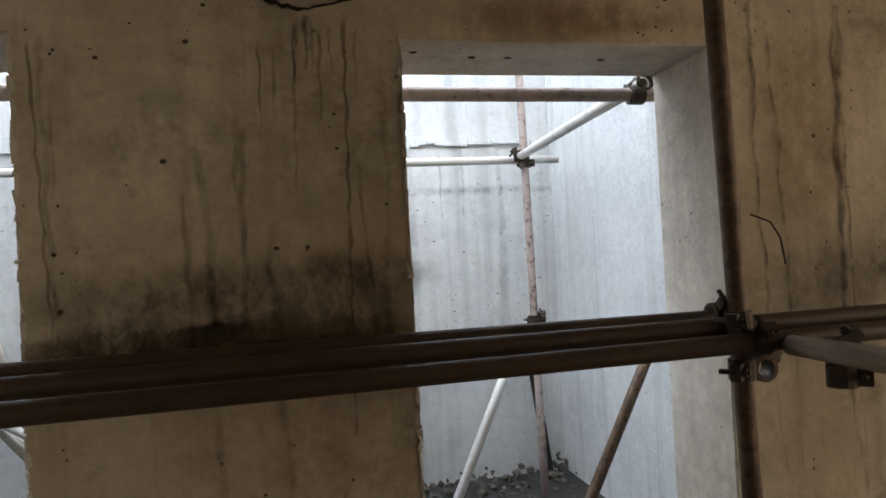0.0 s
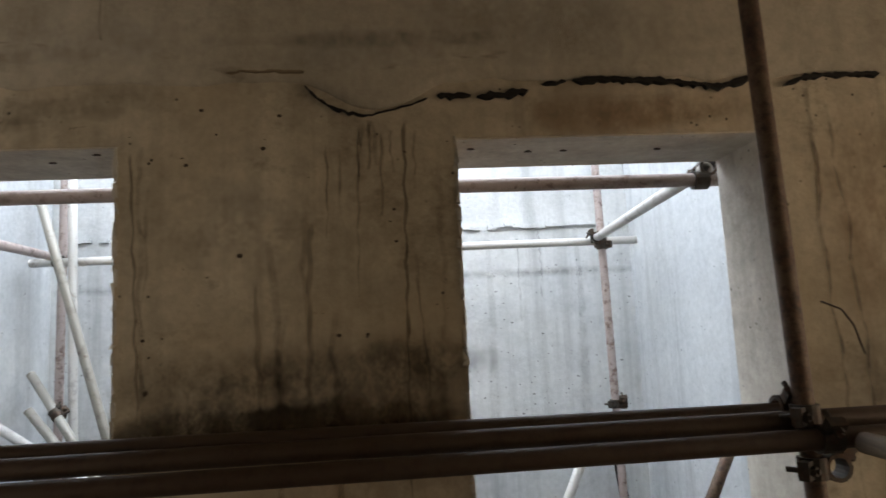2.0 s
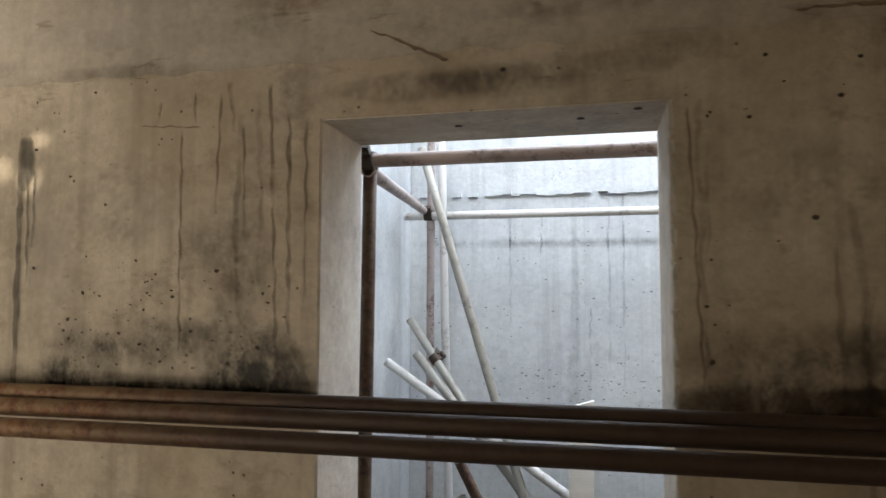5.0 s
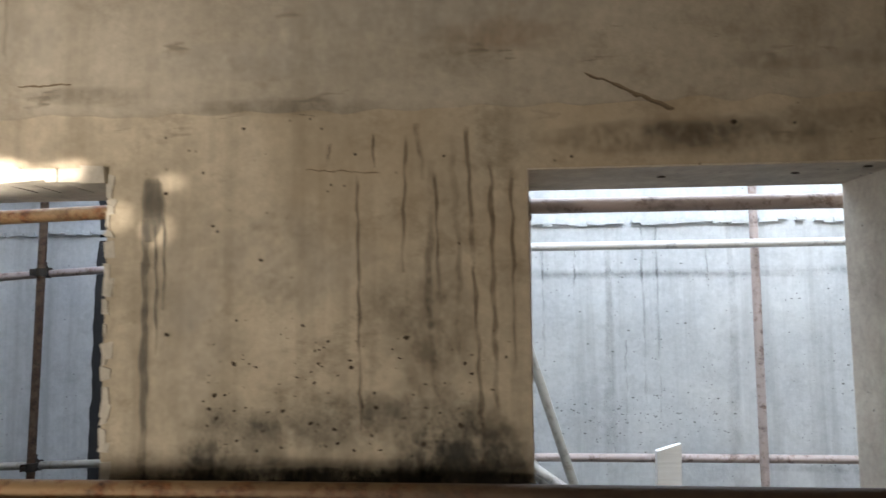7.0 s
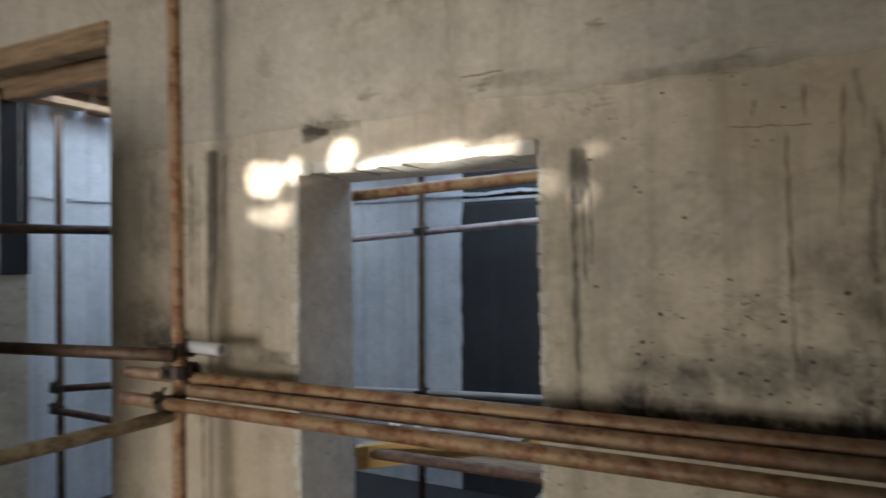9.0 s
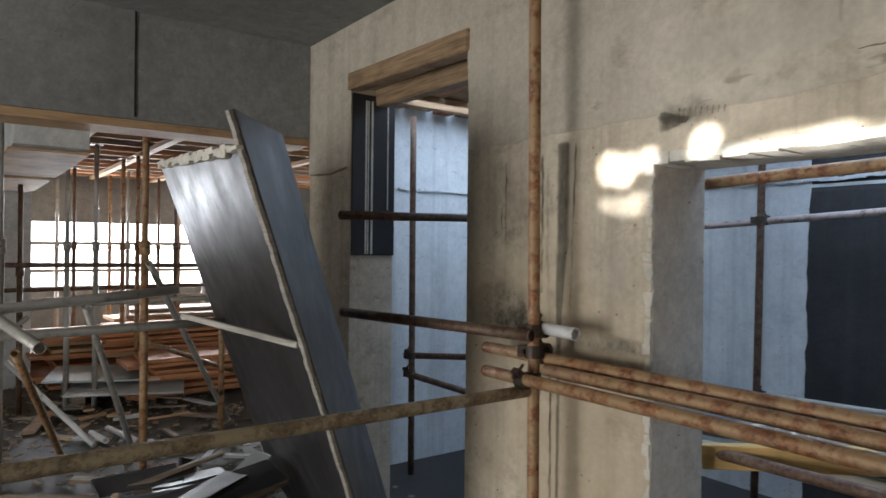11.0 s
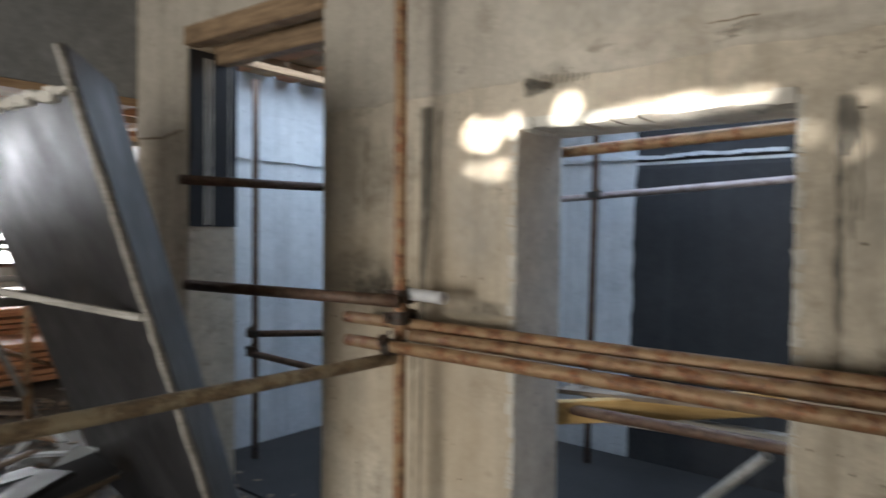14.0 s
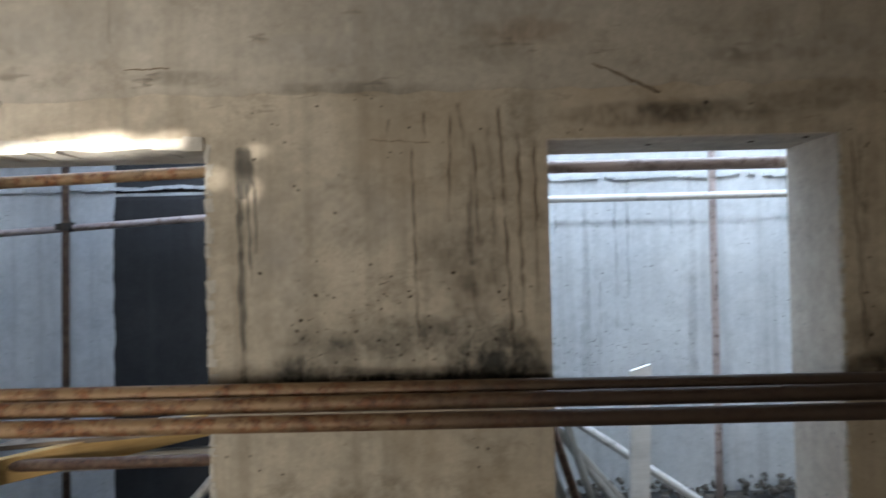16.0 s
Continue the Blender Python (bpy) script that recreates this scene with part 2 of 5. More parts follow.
def run_mat(name, colour, strength):
    """For run-down marks and a painted shadow line: a firm, slightly wandering edge."""
    m, nt, b = material(name)
    at = nt.nodes.new("ShaderNodeAttribute")
    at.attribute_name = "weight"
    g = ramp(nt, fractal(nt, coords(nt, (1, 1, 0.35)), 30, 5, 0.65), [(0.3, (0.0,) * 3), (0.7, (0.4,) * 3)])
    w = mix(nt, 1.0, at.outputs["Color"], g, "SUBTRACT")
    w = ramp(nt, w, [(0.08, (0, 0, 0)), (0.45, (strength * 0.6,) * 3), (0.95, (strength,) * 3)])
    tr = nt.nodes.new("ShaderNodeBsdfTransparent")
    ms = nt.nodes.new("ShaderNodeMixShader")
    b.inputs["Base Color"].default_value = (*colour, 1)
    b.inputs["Roughness"].default_value = 0.6
    nt.links.new(w, ms.inputs[0])
    nt.links.new(tr.outputs[0], ms.inputs[1])
    nt.links.new(b.outputs[0], ms.inputs[2])
    nt.links.new(ms.outputs[0], nt.nodes["Material Output"].inputs[0])
    return m


WETRUN_SHADE = run_mat("wet_run_and_shade", (0.09, 0.076, 0.052), 0.8)
BROWNRUN = run_mat("brown_run", (0.14, 0.085, 0.038), 0.68)
SCUFF = run_mat("brown_scuff", (0.20, 0.14, 0.08), 0.42)
GREYRUN = run_mat("grey_run", (0.22, 0.235, 0.235), 0.4)
m, nt, b = material("hollow")
b.inputs["Base Color"].default_value, b.inputs["Roughness"].default_value = (0.012, 0.010, 0.008, 1), 0.95
HOLLOW = m
m, nt, bs = material("plugged_hole")
bs.inputs["Base Color"].default_value, bs.inputs["Roughness"].default_value = (0.06, 0.042, 0.025, 1), 0.95
PLUG = m
m, nt, bs = material("rubbed_scar")
bs.inputs["Base Color"].default_value, bs.inputs["Roughness"].default_value = (0.22, 0.165, 0.105, 1), 0.95
SCAR = m
m, nt, bs = material("grey_pit")
bs.inputs["Base Color"].default_value, bs.inputs["Roughness"].default_value = (0.17, 0.175, 0.17, 1), 0.95
PITGREY = m
OCHRE = stain_mat("rust_wash", (0.33, 0.17, 0.06), 0.6)
LIME = stain_mat("lime_run", (0.55, 0.52, 0.45), 0.8)


# ---------------- mesh helpers ----------------
def mesh_ob(name, bm, mat, parent=None, label="", smooth=False):
    me = bpy.data.meshes.new(name)
    bmesh.ops.recalc_face_normals(bm, faces=bm.faces)
    bm.to_mesh(me)
    bm.free()
    me.materials.append(mat)
    if smooth:
        for p in me.polygons:
            p.use_smooth = len(p.vertices) == 4
    ob = new(name, me)
    if parent:
        ob.parent = parent
    if label:
        ob["label"] = label
    return ob


part = mesh_ob


def add_box(bm, x0, x1, y0, y1, z0, z1, m=None):
    r = bmesh.ops.create_cube(bm, size=1.0)
    mm = Matrix.Translation(((x0 + x1) / 2, (y0 + y1) / 2, (z0 + z1) / 2)) @ Matrix.Diagonal((x1 - x0, y1 - y0, z1 - z0, 1))
    bmesh.ops.transform(bm, matrix=(m @ mm) if m else mm, verts=r["verts"])
    return r["verts"]


def box(name, x0, x1, y0, y1, z0, z1, mat, parent=None, label="", bevel=0.0):
    bm = bmesh.new()
    add_box(bm, x0, x1, y0, y1, z0, z1)
    if bevel:
        bmesh.ops.bevel(bm, geom=bm.edges[:], offset=bevel, segments=2, affect="EDGES")
    return mesh_ob(name, bm, mat, parent, label)


def structure(ob, label, category):
    return tagged(ob, label, category, kind="structure")


def along(a, b):
    """The pose whose z runs from a to b."""
    a, b = Vector(a), Vector(b)
    return Matrix.Translation(a) @ (b - a).to_track_quat("Z", "Y").to_matrix().to_4x4(), (b - a).length


def tube(a, b, mat=RUST, label="rusty steel scaffold tube", name="scaffold_tube", group="scaffold tubes", r=0.0242, seg=18):
    """A hollow tube with open ends, a little out of true."""
    m, L = along(a, b)
    bm = bmesh.new()
    n = max(3, int(L / 0.4))
    rings = []
    rnd = random.Random(int(abs(a[0] * 917 + a[1] * 331 + b[2] * 77) * 10))
    ph, amp = rnd.random() * 6, 0.0015 * L
    for i in range(n + 1):
        z = L * i / n
        ox, oy = amp * math.sin(ph + 3 * z / L), amp * math.cos(ph * 2 + 2.5 * z / L)
        rings.append([bm.verts.new((ox + r * math.cos(2 * math.pi * k / seg), oy + r * math.sin(2 * math.pi * k / seg), z)) for k in range(seg)])
    for ra, rb in zip(rings, rings[1:]):
        for k in range(seg):
            bm.faces.new((ra[k], ra[(k + 1) % seg], rb[(k + 1) % seg], rb[k]))
    for ring, s in ((rings[0], 1), (rings[-1], -1)):
        inner = [bm.verts.new((v.co.x * 0.86, v.co.y * 0.86, v.co.z)) for v in ring]
        deep = [bm.verts.new((v.co.x * 0.86, v.co.y * 0.86, v.co.z + s * 0.12)) for v in ring]
        for k in range(seg):
            j = (k + 1) % seg
            bm.faces.new((ring[k], ring[j], inner[j], inner[k]))
            bm.faces.new((inner[k], inner[j], deep[j], deep[k]))
        bm.faces.new(deep)
    bmesh.ops.transform(bm, matrix=m, verts=bm.verts)
    ob = mesh_ob(name, bm, mat, smooth=True)
    for z, k in ((0.003, 0), (L - 0.003, n)):
        x0, y0 = amp * math.sin(ph + 3 * k / n), amp * math.cos(ph * 2 + 2.5 * k / n)
        bm = bmesh.new()
        collar(bm, m @ Matrix.Translation((x0, y0, z)), r * 0.84, r * 1.025, 0.010, 14, False)
        mesh_ob("tube_mouth", bm, mat, ob)
    return tagged(ob, label, "scaffold tube", group)


def cyl(bm, a, b, r, seg=10, r2=None):
    m, L = along(a, b)
    bmesh.ops.create_cone(bm, cap_ends=True, segments=seg, radius1=r, radius2=r if r2 is None else r2, depth=L, matrix=m @ Matrix.Translation((0, 0, L / 2)))


def collar(bm, m, r_in=0.0235, r_out=0.033, w=0.05, seg=16, ear=True):
    """A clamp band round the local z axis, with an ear for its bolt."""
    vs = []
    for z in (-w / 2, w / 2):
        for rr in (r_in, r_out):
            vs.append([bm.verts.new(m @ Vector((rr * math.cos(2 * math.pi * k / seg), rr * math.sin(2 * math.pi * k / seg), z))) for k in range(seg)])
    a, b, c, d = vs
    for k in range(seg):
        j = (k + 1) % seg
        bm.faces.new((b[k], b[j], d[j], d[k]))
        bm.faces.new((a[k], c[k], c[j], a[j]))
        bm.faces.new((a[k], a[j], b[j], b[k]))
        bm.faces.new((c[k], d[k], d[j], c[j]))
    if not ear:
        return
    add_box(bm, 0.028, 0.062, -0.012, 0.012, -w / 2 + 0.004, w / 2 - 0.004, m)


def coupler(p, axis_a, axis_b, offset=(0, 0.05, 0), label="dark iron scaffold coupler clamped on the tubes"):
    """Two bands back to back, each with its bolt and nut; p lies on the first tube, offset leads to the second."""
    p, offset = Vector(p), Vector(offset)
    e = new("scaffold_coupler")
    e.matrix_world = Matrix.Translation(p)
    for i, (ax, o) in enumerate(((axis_a, Vector((0, 0, 0))), (axis_b, offset))):
        m = Matrix.Translation(o) @ Vector(ax).to_track_quat("Z", "Y").to_matrix().to_4x4() @ pose(0, 0, 0, 0, 0, 40 + 95 * i)
        bm = bmesh.new()
        collar(bm, m)
        band = part("clamp_band", bm, CLAMP, e)
        bm = bmesh.new()
        cyl(bm, m @ Vector((0.046, -0.042, 0)), m @ Vector((0.046, 0.030, 0)), 0.0065, 8)
        cyl(bm, m @ Vector((0.046, 0.012, 0)), m @ Vector((0.046, 0.024, 0)), 0.012, 6)
        part("bolt", bm, CLAMP, band)
    return tagged(e, label, "scaffold coupler", "scaffold couplers")


def ribbon(name, pts, mat, parent, y, label=""):
    """A mark on a wall facing -y: (x, z, half width, weight) down its length, fading at both sides."""
    bm = bmesh.new()
    lay = bm.verts.layers.float_color.new("weight")
    rows = []
    for x, z, w, a in pts:
        row = []
        for f, k in ((-1, 0), (-0.45, 1), (0.45, 1), (1, 0)):
            v = bm.verts.new((x + f * w, y, z))
            v[lay] = (a * k, a * k, a * k, 1)
            row.append(v)
        rows.append(row)
    for ra, rb in zip(rows, rows[1:]):
        for i in range(3):
            bm.faces.new((ra[i], ra[i + 1], rb[i + 1], rb[i]))
    return mesh_ob(name, bm, mat, parent, label)


def blot(name, x, z, rx, rz, a, mat, parent, y, seed=0):
    """A soft uneven patch on a wall facing -y."""
    rnd = random.Random(seed)
    bm = bmesh.new()
    lay = bm.verts.layers.float_color.new("weight")
    c = bm.verts.new((x, y, z))
    c[lay] = (a, a, a, 1)
    rings = [[c]]
    n = 20
    wob = [1 + 0.28 * (rnd.random() - 0.5) for _ in range(n)]
    for f, k in ((0.5, 0.85), (0.8, 0.4), (1, 0)):
        ring = []
        for i in range(n):
            t = 2 * math.pi * i / n
            v = bm.verts.new((x + rx * f * wob[i] * math.cos(t), y, z + rz * f * wob[i] * math.sin(t)))
            v[lay] = (a * k, a * k, a * k, 1)
            ring.append(v)
        rings.append(ring)
    for i in range(n):
        bm.faces.new((c, rings[1][i], rings[1][(i + 1) % n]))
        for ra, rb in zip(rings[1:], rings[2:]):
            bm.faces.new((ra[i], rb[i], rb[(i + 1) % n], ra[(i + 1) % n]))
    return mesh_ob(name, bm, mat, parent)


# ---------------- large structure ----------------
YF, YB, CEIL, TOP = 1.70, 2.03, 3.21, 2.075
DOORS = [(-6.02, -4.77, 2.80), (-3.655, -2.69, TOP), (-1.572, -0.625, TOP), (0.295, 1.225, TOP)]


def holed_wall(name, x0, x1, y0, y1, z1, holes, mat, zs=0.0):
    """A wall along x with openings (from, to, sill, head) through it."""
    bm = bmesh.new()
    xs = x0
    for a, b, s, h in holes:
        add_box(bm, xs, a, y0, y1, zs, z1)
        add_box(bm, a, b, y0, y1, h, z1)
        if s > zs:
            add_box(bm, a, b, y0, y1, zs, s)
        xs = b
    add_box(bm, xs, x1, y0, y1, zs, z1)
    return mesh_ob(name, bm, mat)


wall = structure(holed_wall("wall_north", -6.64, 2.0, YF, YB, CEIL, [(a, b, 0.0, h) for a, b, h in DOORS], CONCRETE),
                 "stained bare cast concrete wall with door openings", "wall")
# out of view above the ceiling, added to keep sun out of the shaft
structure(box("shaft_sun_block", -6.64, 2.0, YF + 0.02, YB, CEIL + 0.2, 6.5, CONCRETE), "unseen added concrete wall that keeps the sun out of the shaft", "wall")
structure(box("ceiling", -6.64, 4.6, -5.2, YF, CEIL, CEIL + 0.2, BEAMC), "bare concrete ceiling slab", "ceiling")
bm = bmesh.new()
bmesh.ops.create_grid(bm, x_segments=60, y_segments=60, size=9.0)
for v in bm.verts:
    v.co.z = 0.012 * noise.noise(v.co * 1.7) - 0.004
outer = [v for v in bm.verts if max(abs(v.co.x), abs(v.co.y)) > 8.99]
bmesh.ops.transform(bm, matrix=Matrix.Translation((-5, 0, 0)), verts=bm.verts)
ring = {}
for v in outer:
    d = Vector((v.co.x + 5, v.co.y, 0)) * 60
    ring[v] = bm.verts.new((d.x, d.y, -0.3))
for e in [e for e in bm.edges if e.is_boundary and e.verts[0] in ring and e.verts[1] in ring]:
    a, c = e.verts
    bm.faces.new((a, c, ring[c], ring[a]))
structure(mesh_ob("ground", bm, FLOOR), "dark dirty building-site floor strewn with dust", "floor")
# upper pour, standing proud with a ragged slurry edge
bm = bmesh.new()
row = []
N = 260
for i in range(N + 1):
    x = -6.64 + 8.64 * i / N
    z = 2.245 + 0.022 * noise.noise((x * 2.3, 0, 1)) + 0.014 * noise.noise((x * 11, 4, 2))
    if x < -4.77:
        z = 2.86 + 0.01 * noise.noise((x * 9, 0, 3)) if x > -6.02 else 2.26 + 0.015 * noise.noise((x * 9, 0, 3))
    if -0.12 < x < 0.26:
        z -= 0.075 * math.sin((x + 0.12) / 0.38 * math.pi)
    d = 0.004 + 0.012 * (0.5 + 0.5 * noise.noise((x * 5, 2, 7)))
    row.append([bm.verts.new(p) for p in ((x, YF, z - 0.004), (x, YF - d * 0.7, z), (x, YF - d, z + 0.03), (x, YF - 0.006, z + 0.22), (x, YF - 0.006, CEIL))])
for ra, rb in zip(row, row[1:]):
    for k in range(4):
        bm.faces.new((ra[k], rb[k], rb[k + 1], ra[k + 1]))
mesh_ob("upper_pour", bm, UPPER, wall, "smoother upper concrete pour with a ragged slurry edge", smooth=True)

# reveals: the cast faces inside the openings
for i, (a, c, h) in enumerate(DOORS):
    if i == 0:
        continue
    bm = bmesh.new()
    add_box(bm, a, a + 0.004, YF + 0.006, YB + 0.002, 0.0, h - 0.004)
    add_box(bm, c - 0.004, c, YF + 0.006, YB + 0.002, 0.0, h - 0.004)
    add_box(bm, a, c, YF + 0.006, YB + 0.002, h - 0.004, h)
    mesh_ob("door_reveal", bm, REVEAL, wall, "smooth grey cast reveal of the opening")


WET = concrete("wet_shaft_floor", (0.03, 0.027, 0.024), (0.014, 0.013, 0.012), (0.01, 0.01, 0.01), 0.0, 0.6, pits=False, rough=0.65)
structure(box("shaft_floor", -6.62, 1.72, YB, 4.25, -0.05, 0.016, WET), "dark wet concrete floor of the light shaft", "floor")
# the light shaft behind the wall
bm = bmesh.new()
add_box(bm, -12.0, 2.2, 4.25, 4.55, 0, 2.20)
add_box(bm, -12.0, 2.2, 4.262, 4.55, 2.2, 3.6)
outer_wall = structure(mesh_ob("wall_shaft_outer", bm, SHAFT), "pale bluish concrete retaining wall streaked with lime", "wall")
structure(box("wall_shaft_east", 1.72, 2.0, YB, 4.25, 0, 3.6, SHAFT), "pale streaked concrete cross wall of the light shaft", "wall")
structure(box("wall_shaft_middle", -2.27, -2.02, YB, 4.25, 0, 3.6, SHAFT), "pale streaked concrete cross wall of the light shaft", "wall")
structure(box("wall_shaft_west", -6.9, -6.62, YB, 4.25, 0, 3.6, SHAFT), "pale concrete cross wall of the light shaft", "wall")
# ragged horizontal day joint on the outer wall
bm = bmesh.new()
for i in range(150):
    x = -6.6 + 8.3 * i / 150
    w, t = 0.06, 0.010 + 0.012 * random.random()
    z = 2.235 + 0.012 * noise.noise((x * 4, 0, 0)) + random.uniform(-0.004, 0.004)
    if random.random() < 0.85:
        add_box(bm, x, x + w, 4.25 - t, 4.262, z - random.uniform(0.008, 0.02), z + 0.01)
mesh_ob("day_joint", bm, SHAFT, outer_wall, "ragged lip of a day joint")
# black waterproofing with a ragged edge
bm = bmesh.new()
pts = []
for i in range(61):
    z = 3.58 * i / 60
    pts.append((bm.verts.new((-4.27 + 0.05 * noise.noise((0, 0, z * 2.1)) + 0.02 * noise.noise((3, 0, z * 9)) - 0.04 * (1 - z / 3.5), 4.244 if z < 2.18 else 4.256, z)),
                bm.verts.new((-2.28, 4.244 if z < 2.18 else 4.256, z))))
for (a, c), (d, e) in zip(pts, pts[1:]):
    bm.faces.new((a, c, e, d))
mesh_ob("waterproof_coat", bm, TAR, outer_wall, "black bitumen coat with a ragged edge")
for i, x in enumerate((-5.2, -3.4, -0.95, -0.2, 0.75, 1.35)):
    ribbon("lime_run", [(x, 2.2, 0.02, 0.2), (x + 0.01, 1.7, 0.03, 0.3), (x - 0.01, 1.0, 0.05, 0.3), (x, 0.4, 0.05, 0.1)], GREY_DAMP_SHADE, outer_wall, 4.247)
# shadow bands of the shaft ledgers, painted on the outer wall as grey ribbons
for x0, x1, z in ((0.2, 1.7, 1.92), (-2.0, -0.1, 1.91), (0.2, 1.7, 0.72)):
    ribbon("board_mark", [(x0 + (x1 - x0) / 2, z + 0.035, (x1 - x0) * 0.75, 0.0), (x0 + (x1 - x0) / 2, z, (x1 - x0) * 0.75, 0.55), (x0 + (x1 - x0) / 2, z - 0.035, (x1 - x0) * 0.75, 0)], GREY_DAMP_SHADE, outer_wall, 4.246)

for x, z0, z1, w in ((-0.732, 2.2, 1.1, 0.012), (-0.645, 2.2, 1.0, 0.012), (-0.337, 2.1, 1.78, 0.008), (-1.153, 2.1, 1.7, 0.008), (-0.85, 1.5, 1.0, 0.01), (0.95, 2.15, 1.6, 0.010), (1.1, 2.2, 1.75, 0.012), (-1.35, 2.1, 1.4, 0.012), (-5.3, 2.0, 1.2, 0.015)):
    pts = [(x + random.uniform(-0.006, 0.006), z0 + (z1 - z0) * i / 14, w * random.uniform(0.7, 1.3), random.uniform(0.5, 0.95) * (1 - 0.4 * i / 14)) for i in range(15)]
    ribbon("run_mark", pts, GREYRUN, outer_wall, 4.2462)
bm = bmesh.new()
for i in range(420):
    x, z = random.uniform(-2.0, 1.7), random.uniform(0.9, 2.1)
    if i > 250:
        x, z = random.uniform(-1.3, -0.2), random.gauss(1.02, 0.1)
    w = 0.003 + 0.008 * random.random() ** 3
    bm.faces.new([bm.verts.new((x + w * math.cos(t) * random.uniform(0.7, 1.3), 4.2455, z + 0.5 * w * math.sin(t))) for t in (0, 1.25, 2.5, 3.8, 5.0)])
tagged(mesh_ob("concrete_pits", bm, PITGREY, outer_wall, "small dark pits in the retaining wall"), kind="stuff")
west = bpy.data.objects["wall_shaft_west"]
bm = bmesh.new()
for i in range(44):
    y = 2.06 + 2.15 * i / 44
    z = 2.215 + 0.012 * noise.noise((y * 5, 0, 0))
    if random.random() < 0.9:
        add_box(bm, -6.62, -6.606 + 0.012 * random.random(), y, y + 0.052, z - random.uniform(0.004, 0.012), z + random.uniform(0.006, 0.016))
    if i % 3 == 0:
        zz = 2.56 + 0.05 * noise.noise((y * 6, 3, 0))
        add_box(bm, -6.62, -6.612, y, y + 0.035, zz, zz + 0.012)
mesh_ob("day_joint", bm, SHAFT, west, "ragged lip of a day joint")

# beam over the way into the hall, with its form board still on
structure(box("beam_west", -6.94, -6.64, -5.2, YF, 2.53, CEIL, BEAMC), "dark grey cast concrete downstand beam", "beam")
structure(box("form_board", -6.95, -6.63, -5.2, YF - 0.01, 2.475, 2.526, WOOD), "pale timber form board under the beam", "form board")
bm = bmesh.new()
add_box(bm, -6.642, -6.634, 0.50, 0.512, 2.55, CEIL)
mesh_ob("joint_line", bm, HOLLOW, bpy.data.objects["beam_west"])

# closing walls
structure(holed_wall("wall_south", -6.64, 4.6, -5.2, -5.0, CEIL, [(-5.4, -2.6, 0.0, 2.2)], CONCRETE), "bare concrete wall with a wide open bay", "wall")
# unseen end wall, given an opening for the added east fill lamp
bm = bmesh.new()
add_box(bm, 4.6, 4.8, -5.2, -2.0, 0, CEIL)
add_box(bm, 4.6, 4.8, -2.0, 1.2, 2.3, CEIL)
add_box(bm, 4.6, 4.8, -2.0, 1.2, 0, 0.3)
structure(mesh_ob("wall_east", bm, CONCRETE), "unseen bare concrete end wall, its opening added for the fill lamp", "wall")
# unseen wall, added to keep the south light off the eastern piers
structure(box("south_light_block", -3.0, 4.6, -2.3, -2.1, 0, CEIL, BEAMC), "unseen added wall that blocks the south light", "wall")
m, nt, bs = material("bright_haze")
bs.inputs["Base Color"].default_value = (0, 0, 0, 1)
bs.inputs["Emission Color"].default_value, bs.inputs["Emission Strength"].default_value = (1.0, 0.99, 0.96, 1), 5.0
structure(box("backdrop", -18.1, -18.0, -12, 14, -0.5, 8, m), "bright hazy daylight beyond the hall", "backdrop")
structure(box("backdrop", 1.0, 14.0, 13.0, 13.1, -0.5, 8, m), "bright hazy daylight beyond the eastern bay", "backdrop")
# hall to the west
structure(box("wall_hall_south", -14.7, -6.94, -5.4, -5.2, 0, 3.0, BEAMC), "bare concrete wall of the propped hall", "wall")
structure(box("wall_hall_north", -14.7, -6.94, 6.4, 6.6, 0, 3.0, BEAMC), "bare concrete wall of the propped hall", "wall")
bm = bmesh.new()
add_box(bm, -14.7, -14.4, -5.2, 6.4, 2.10, 3.0)
add_box(bm, -14.7, -14.4, -5.2, 6.4, 0, 1.05)
add_box(bm, -14.7, -14.4, -5.2, -2.2, 1.05, 2.10)
add_box(bm, -14.7, -14.4, 5.6, 6.4, 1.05, 2.10)
structure(mesh_ob("wall_hall_west", bm, BEAMC), "far concrete wall with a long open window band", "wall")
structure(box("hall_slab", -14.7, -6.95, -5.4, 6.6, 2.95, 3.15, OLDWOOD), "dark formwork deck of the slab above", "ceiling")
structure(box("hall_beam", -11.6, -6.96, -0.12, 0.30, 2.36, 2.95, PALE), "pale concrete beam running through the hall", "beam")
structure(box("hall_column", -12.2, -11.6, -0.45, 0.35, 0, 2.95, PALE), "pale concrete column in the hall", "column")


# ---------------- marks on the room's wall ----------------
def drip(x, z0, z1, w=0.006, a=0.9, mat=DRIP, seed=0):
    rnd = random.Random(seed + int(x * 1000))
    n = max(6, int((z0 - z1) / 0.035))
    pts, xx = [], x
    for i in range(n + 1):
        f = i / n
        xx += rnd.uniform(-0.0075, 0.0075)
        pts.append((xx, z0 + (z1 - z0) * f, w * rnd.uniform(0.7, 1.4) * (1 - 0.4 * f), a * (0.35 + 0.65 * math.sin(math.pi * min(1, f + 0.12))) * rnd.uniform(0.7, 1)))
    ribbon("drip_mark", pts, mat, wall, YF - 0.0035)


